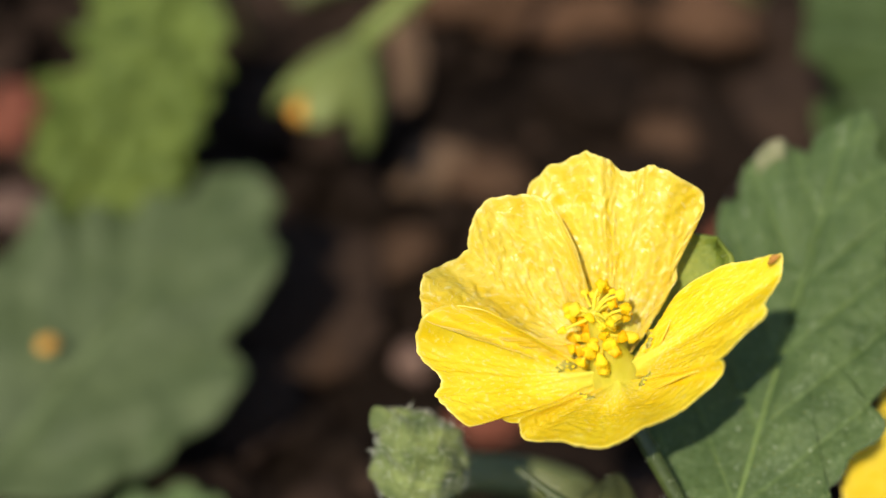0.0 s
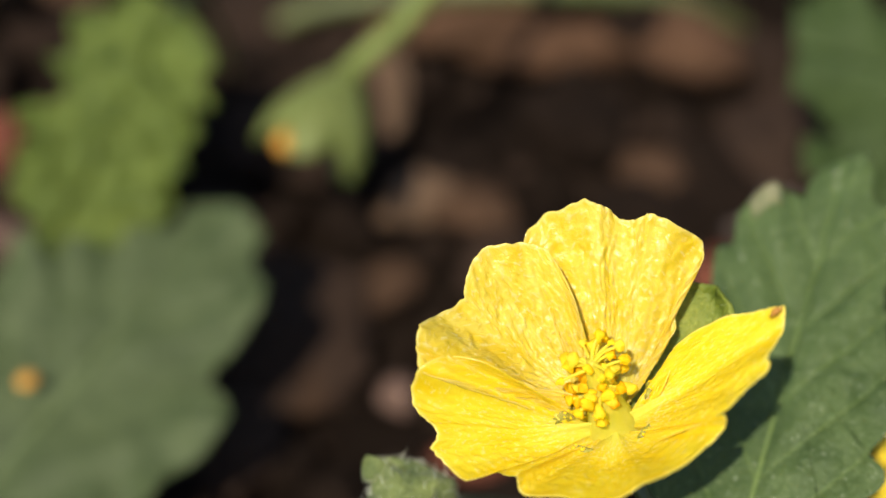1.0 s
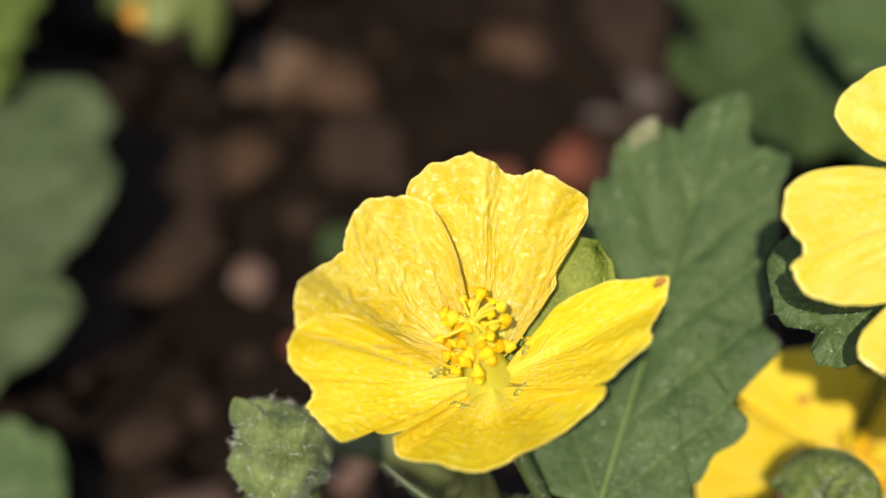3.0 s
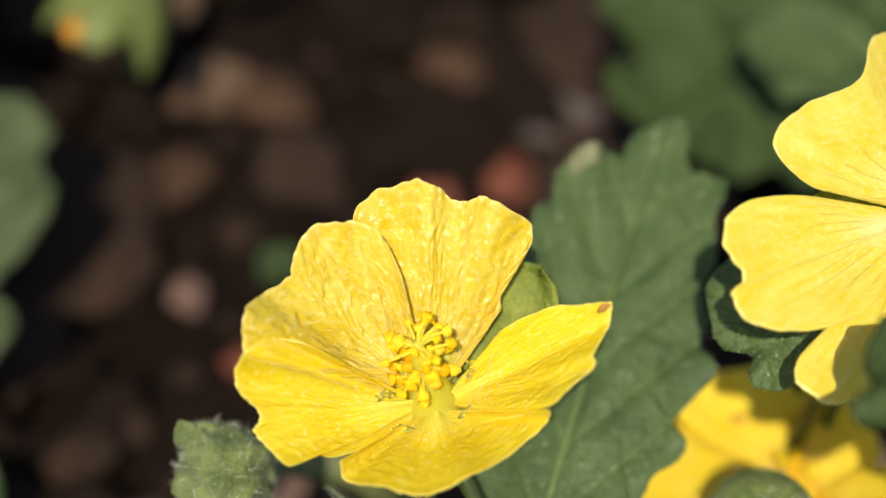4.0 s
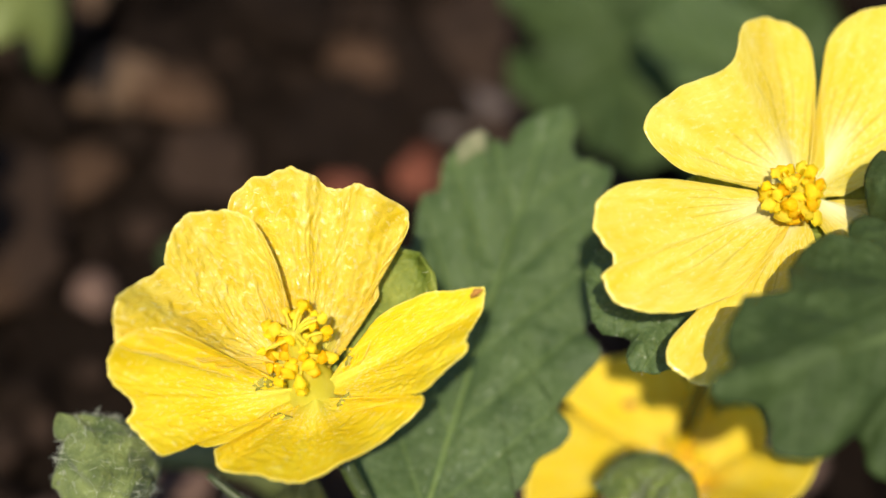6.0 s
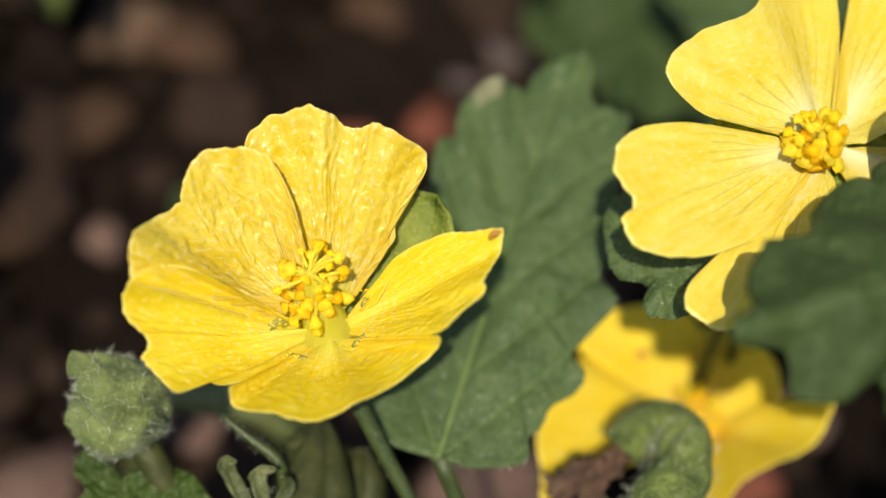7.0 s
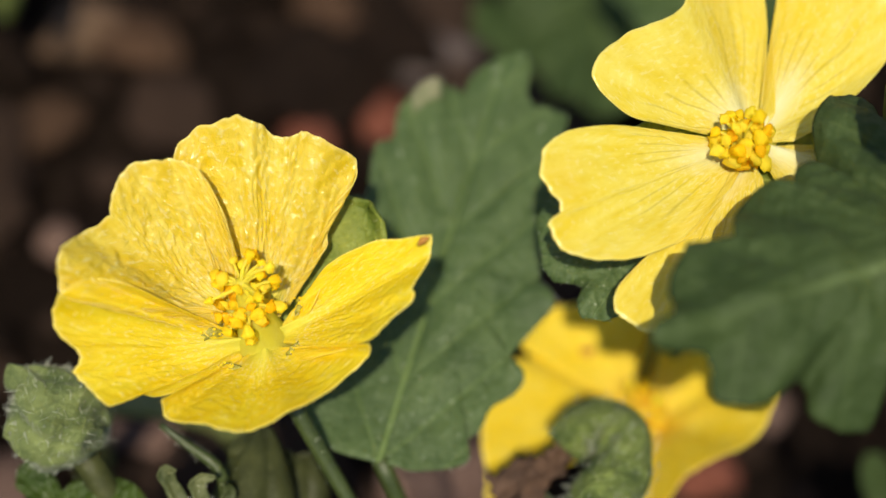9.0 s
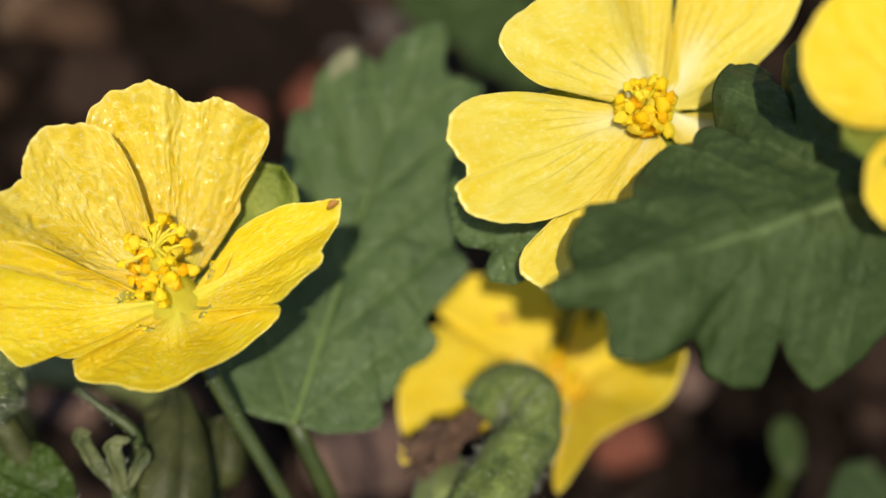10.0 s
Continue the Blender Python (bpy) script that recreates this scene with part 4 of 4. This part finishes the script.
def nodding_stalk():
    """A thick hooked stalk whose withered flower hangs from it."""
    org = np.array((24.0, 42.0, -2.0))
    ob = thing("nodding_stalk", org, "thick hairy hooked green stalk with a withered flower", "stalk")
    path = [(29.9, 55, 71.3), (31.7, 56.4, 72.6), (33.8, 55.3, 73.7), (33.5, 52.3, 74.2), (31.3, 49.4, 74.3), (28.4, 45.4, 73.4), (25, 42, 60), (24, 42, -2)]
    rad = [1.8, 2.3, 2.6, 2.7, 2.7, 2.5, 2.2, 2.0]
    hook = part("hook", mesh_of("hook", *tube(path, rad, 40, 140, 0.22, org), HOOK), ob, "pale green felted hook")
    rng = random.Random(12)
    hairs(hook, tube_hairs(path[:6], rad[:6], 900, rng, org), 0.8, 3, 0.7, 0.013)
    end, low = np.array((29.9, 55, 71.3)), np.array((26.3, 52.6, 70.1))
    for k in range(6):
        a, nu, nv, verts = 1.05 * k, 22, 15, []
        for i in range(nu):
            u = i / (nu - 1)
            for j in range(nv):
                v = 2 * j / (nv - 1) - 1
                w = 2.6 * (0.3 + 0.9 * u) * v
                crease = 1.3 * noise.noise(Vector((u * 3.5, v * 3.0, k * 2.7))) + 0.6 * noise.noise(Vector((u * 9, v * 8, k * 1.3)))
                q = end + (low - end) * (1.25 * u) + np.array([math.cos(a) * w, math.sin(a) * w * 0.8, 0.7 * math.sin(a + 1) * w]) * 0.6
                q = q + np.array([math.sin(a), -math.cos(a), 0.6]) * (crease + 1.2 * u * math.cos(2 * a))
                verts.append((q - org) * MM)
        thicken(part("withered_petal", mesh_of("withered_petal", verts, grid_faces(nu, nv), WITHERED), ob, "crumpled brown withered petal"), 0.15)
    base = np.array((28.3, 48.5, 71.7))
    v, f, _ = ribbed(7.0, 5.6, 5, 0.2, 3)
    part("calyx", mesh_of("calyx", [p * MM for p in turned(v, low - base + np.array([2.5, 2.0, 1.5]), base - org - np.array([1.0, 2.5, 4.5]))], f, BUD), ob, "dull green calyx")


nodding_stalk()


def hanging_calyx():
    org = np.array((40.0, 280.0, 0.0))
    ob = thing("spent_flower", org, "drooping pale green calyx with an orange withered tip", "flower")
    top, low = np.array((-22.2, 140, 45.7)), np.array((-27.5, 131.1, 38.4))
    part("stalk", mesh_of("stalk", *tube([top, (-17.7, 143.2, 48.2), (-13.2, 146.7, 50.9), (-4, 160, 62), (12, 195, 62), (32, 250, 40), org], [1.6, 1.0, 0.9, 0.9, 1.0], 10, 40, 0.0, org), STEM_PALE), ob)
    ahead = low - top
    nu, nv, verts = 24, 40, []
    for i in range(nu):
        u = i / (nu - 1)
        for j in range(nv):
            a = 2 * math.pi * j / nv
            r = 1.2 + 5.6 * math.sin(math.pi * 0.52 * u) ** 0.9 * (1 + 0.12 * math.cos(5 * a)) - 1.2 * max(0, u - 0.75)
            verts.append(np.array([r * math.cos(a), r * math.sin(a), np.linalg.norm(ahead) * (0.9 * u + 0.14 * u * u * math.cos(5 * a))]))
    thicken(part("calyx", mesh_of("calyx", [p * MM for p in turned(verts, ahead, top - org)], grid_faces(nu, nv, True), BELL), ob, "pale green bell of sepals"), 0.4)
    tip = np.array((-31.2, 131, 41.2))
    part("petal_tip", mesh_of("petal_tip", *tube([low - org + np.array([0, 3, 2]), tip - org + np.array([1.5, 0.5, 0.3]), tip - org], [1.5, 2.1, 1.0], 12, 12, 0.4), RUSTY), ob, "orange withered petal tip")


hanging_calyx()

def lying_stalk():
    for path, label in (
        ([(-9, 76, -1), (-9.5, 74, 30), (-6.7, 70.1, 51.5), (3.1, 67.8, 52.1), (8, 66, 40), (10, 64, -1)], "pale green stalk arching low behind the flower"),
        ([(-50, 176, 8), (-36, 178, 24), (-12, 179.5, 28), (12, 181, 27), (28, 184, 22), (46, 190, 6)], "dull green stalk lying across the bark"),
    ):
        ob = new("lying_stalk", mesh_of("lying_stalk", *tube(path, [1.4, 1.7, 1.9, 1.9, 1.7, 1.5], 12, 50, 0.1), STALK_DULL))
        tagged(ob, label, "stalk", "lying stalks")


lying_stalk()

# ---- leaves ----
lobed_leaf("grey-green scalloped leaf with pale dry edge behind the flower", (14.5, 53.5, 72.8), (27.1, 87.5, 80.2), (-0.1, 0.0, 1),
           [(1.1, 0.1), (-3.6, -0.1), (-6.5, 1.4), (-8.2, 4), (-8.3, 7.1), (-9.0, 10.1), (-8.4, 13.6), (-9.0, 17.8), (-8.7, 20.5), (-7.6, 21.2), (-8.3, 25.9), (-7.1, 27), (-7.4, 29.2), (-7, 31.1), (-6, 32.6), (-4.9, 33.2), (-3.8, 33.2), (-2.5, 33.2), (-2.4, 34.6), (-1.4, 36.5), (0.3, 37.5), (1.6, 37.8), (2.4, 36.8), (2.8, 34.2), (4.8, 33.7), (6.2, 33.7), (6.7, 32.2), (6.4, 29.9), (7.4, 26.2), (7, 23.1), (8.2, 20.1), (8, 18.4), (9.4, 17), (9.7, 15.9), (8.5, 13.6), (7.4, 10.7), (8.9, 10), (8.7, 8.5), (7.2, 6.7), (6.8, 4.7), (5.9, 3.5), (6.4, 2.8), (6.3, 1.6), (2.9, 0.3)],
           (0, 17), [(16.3, 51.6, 70), (18.1, 49.6, 66.3), (21.7, 44.92, -2)], LEAF, droop=-0.01, fold=0.02, puff=0.8, seed=2, hair=300, dry=(0.300, 0.350), crinkle=0.12, thick=0.2, lobe=0.25)
# uses the half-dark copy: this leaf's shade is in its colour
lobed_leaf("shade-darkened green round-lobed leaf overhanging the lower flower", (47.2, 52.5, 107.3), (26.5, 47.3, 104.4), (0.0, 0.0, 1),
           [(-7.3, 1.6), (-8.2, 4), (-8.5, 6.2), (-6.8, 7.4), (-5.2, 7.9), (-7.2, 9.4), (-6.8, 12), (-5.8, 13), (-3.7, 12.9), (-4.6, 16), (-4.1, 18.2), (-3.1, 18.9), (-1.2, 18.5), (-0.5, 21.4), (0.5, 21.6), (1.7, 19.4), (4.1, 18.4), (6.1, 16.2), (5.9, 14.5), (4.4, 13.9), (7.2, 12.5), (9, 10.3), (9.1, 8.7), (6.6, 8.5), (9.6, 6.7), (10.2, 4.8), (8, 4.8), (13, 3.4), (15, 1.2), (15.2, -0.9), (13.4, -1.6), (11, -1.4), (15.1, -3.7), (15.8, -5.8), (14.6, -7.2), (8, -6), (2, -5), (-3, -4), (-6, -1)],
           (1.5, 3.5), [(58, 52, 104), (70, 52, 72), (74, 52, 40), (74, 56, -2)], LEAF_HALF_SHADED, droop=0.0, crease=(0.75, 0.35), puff=1.0, quilt=0.8, ripple=1.7, crinkle=0.26, roll=0.08, seed=5, ribs=4.0, lobe=0.35)
lobed_leaf("small crinkled dark leaf tucked under a flower", (34.0, 62.8, 88.3), (25.2, 63.8, 87.0), (0.0, -0.1, 1),
           [(-0.5, -2.2), (-1.9, -0.7), (-4.2, 0.8), (-4.6, 2.2), (-5.1, 4.1), (-5, 5.5), (-3.9, 5.8), (-2.3, 5.4), (-2.2, 7.1), (-1.2, 8.2), (0.2, 8.4), (1.6, 8.6), (3.5, 8.5), (5.5, 6.8), (5.1, 5.1), (3.8, 1.7)],
           (-1, 3.4), [(37, 65, 83), (42, 66, 50), (41, 60, -2)], LEAF, puff=0.35, quilt=0.3, ripple=1.6, crinkle=0.16, roll=0.12, seed=7, thick=0.3, hair=60, ribs=3.0, lobe=0.5)
lobed_leaf("blurred green lobed leaf low over the soil", (72.5, 134.9, 51.4), (31.4, 116, 46.9), (0.05, -0.1, 1),
           [(23, 30.7), (18.1, 32.8), (14.7, 36.1), (11.9, 36.7), (9.3, 34.6), (6.9, 34.2), (5.1, 37.2), (5, 40.6), (1.7, 42), (-2, 41.4), (-3.8, 38.5), (-6.5, 37.3), (-10.3, 37.6), (-13.8, 34.7), (-14.6, 29.6), (-17.7, 28.4), (-20, 23.4), (-19.8, 16.6), (-18, 10), (-12, 3), (-4, -1), (5, 0), (14, 6), (20, 14), (19, 19), (24, 23), (25, 28)],
           (2, 21), [(75.8, 138.1, 49.3), (94, 150, 15), (92, 152, -2)], LEAF_HALF_SHADED, fold=0.03, puff=3.0, quilt=0.8, crinkle=0.4, ripple=1.5, seed=9, lobe=0.5)
leaf("small rolled green leaf above a larger one", (61.6, 118.2, 55.1), (45.9, 119.2, 56.8), (0.1, -0.3, 1), 13.0,
     [(66, 118, 50), (76, 122, 20), (84, 126, -2)], LEAF, 4, 0.1, (0.45, 0.4), -0.1, 0.25, seed=10, puff=1.2)
lobed_leaf("dusty green leaf with an orange speck, low over soil", (-62.9, 82.4, 31.7), (-35.3, 123, 41.3), (0.1, -0.1, 1),
           [(-4, -3.8), (9.9, 2.1), (13.5, 5.8), (14.7, 8.3), (17.7, 12.7), (17.9, 15.5), (19.6, 20.7), (19.6, 24.8), (17.6, 26.5), (14.5, 26.6), (13.8, 28.4), (14, 32.2), (13.8, 37.9), (12.1, 40.9), (8.8, 42.4), (7.7, 46.1), (4.2, 47.8), (-0.6, 47.3), (-2.8, 45), (-3.2, 41.7), (-6.7, 38.7), (-7.4, 35.1), (-11.1, 33), (-12, 30.2), (-15.9, 29.8), (-16.1, 25.2), (-15.7, 20.7), (-17.5, 16.2), (-15, 7)],
           (1, 21), [(-64, 75, 32), (-68, 76, 12), (-68, 76, -4)], LEAF_DUSTY, droop=-0.02, fold=0.09, puff=1.8, quilt=0.4, ripple=1.5, crinkle=0.3, seed=12, lobe=0.4)
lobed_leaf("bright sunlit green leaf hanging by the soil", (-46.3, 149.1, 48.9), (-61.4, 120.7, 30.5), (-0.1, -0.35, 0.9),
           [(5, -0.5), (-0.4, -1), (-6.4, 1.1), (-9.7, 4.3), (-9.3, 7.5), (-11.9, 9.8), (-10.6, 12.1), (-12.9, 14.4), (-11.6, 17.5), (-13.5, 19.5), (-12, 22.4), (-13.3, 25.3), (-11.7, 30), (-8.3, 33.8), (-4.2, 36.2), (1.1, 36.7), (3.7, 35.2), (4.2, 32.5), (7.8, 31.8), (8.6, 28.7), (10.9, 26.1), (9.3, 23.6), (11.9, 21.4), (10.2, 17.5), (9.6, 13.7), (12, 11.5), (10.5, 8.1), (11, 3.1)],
           (-0.5, 18), [(-45, 153, 48), (-44, 168, 22), (-44, 172, -3)], LEAF_BACKLIT, fold=0.08, puff=4.5, quilt=0.5, ripple=2.0, crinkle=0.6, seed=14, ribs=6.5, lobe=0.4)
leaf("pale green leaf at the edge of the soil", (-51.7, 71.2, 28), (-33, 73.5, 30.4), (0.0, -0.2, 1), 17.0,
     [(-56, 69, 22), (-60, 68, 6), (-60, 68, -4)], LEAF, 4, 0.2, (0.4, 0.34), 0.0, 0.03, seed=16, puff=1.2)
lobed_leaf("crinkled hairy green leaf below the bud", (-3.2, 49.5, 69.3), (-12, 54.8, 68.3), (0.1, -0.3, 1),
           [(1.8, -0.3), (2.7, 1.3), (3.2, 2.6), (3.1, 4.3), (2.5, 5.2), (1.5, 6.8), (0.3, 7.4), (1, 8.4), (1.5, 9.8), (1.2, 11.1), (0.1, 11.3), (-0.8, 10.6), (-1.6, 9.2), (-3.8, 10.2), (-6.1, 10.2), (-7.4, 7.9), (-5.9, 2), (-3, -1.1), (0, -1.5)],
           (-1.4, 5), [(-1.5, 47.0, 64), (1, 45, 30), (3, 45, -2)], LEAF_CRISP, fold=0.03, puff=0.4, quilt=0.2, ripple=1.8, crinkle=0.34, seed=18, hair=70, thick=0.25)
leaf("narrow bright green leaflet low in the shade", (66.5, 57, 52.1), (65.6, 61.4, 54.6), (-0.3, -0.6, 0.6), 3.0,
     [(67, 56, 45), (70, 58, 20), (70, 58, -2)], LEAF_HALF_SHADED, 4, 0.1, (0.4, 0.5), seed=20, puff=0.4)
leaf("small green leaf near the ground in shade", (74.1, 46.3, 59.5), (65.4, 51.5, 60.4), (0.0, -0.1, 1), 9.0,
     [(70, 48, 60), (74, 54, 20), (74, 54, -2)], LEAF_SHADED, 5, 0.16, (0.4, 0.36), seed=21, puff=0.8)


def speck():
    v, f = lump((2.4, 2.2, 1.2), 4, 0.6, 0.4, 2)
    ob = new("pollen_clump", mesh_of("pollen_clump", v, f, RUSTY))
    ob.location = Vector((-56.6, 96.0, 38.4)) * MM
    tagged(ob, "orange speck of fallen flower on a leaf", "petal scrap")


speck()
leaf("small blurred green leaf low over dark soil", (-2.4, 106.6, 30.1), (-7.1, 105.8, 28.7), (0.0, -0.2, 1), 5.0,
     [(-1.5, 107, 22), (-1, 108, 10), (-1, 108, -3)], LEAF_SHADED, 4, 0.14, (0.4, 0.36), seed=24, puff=0.5)
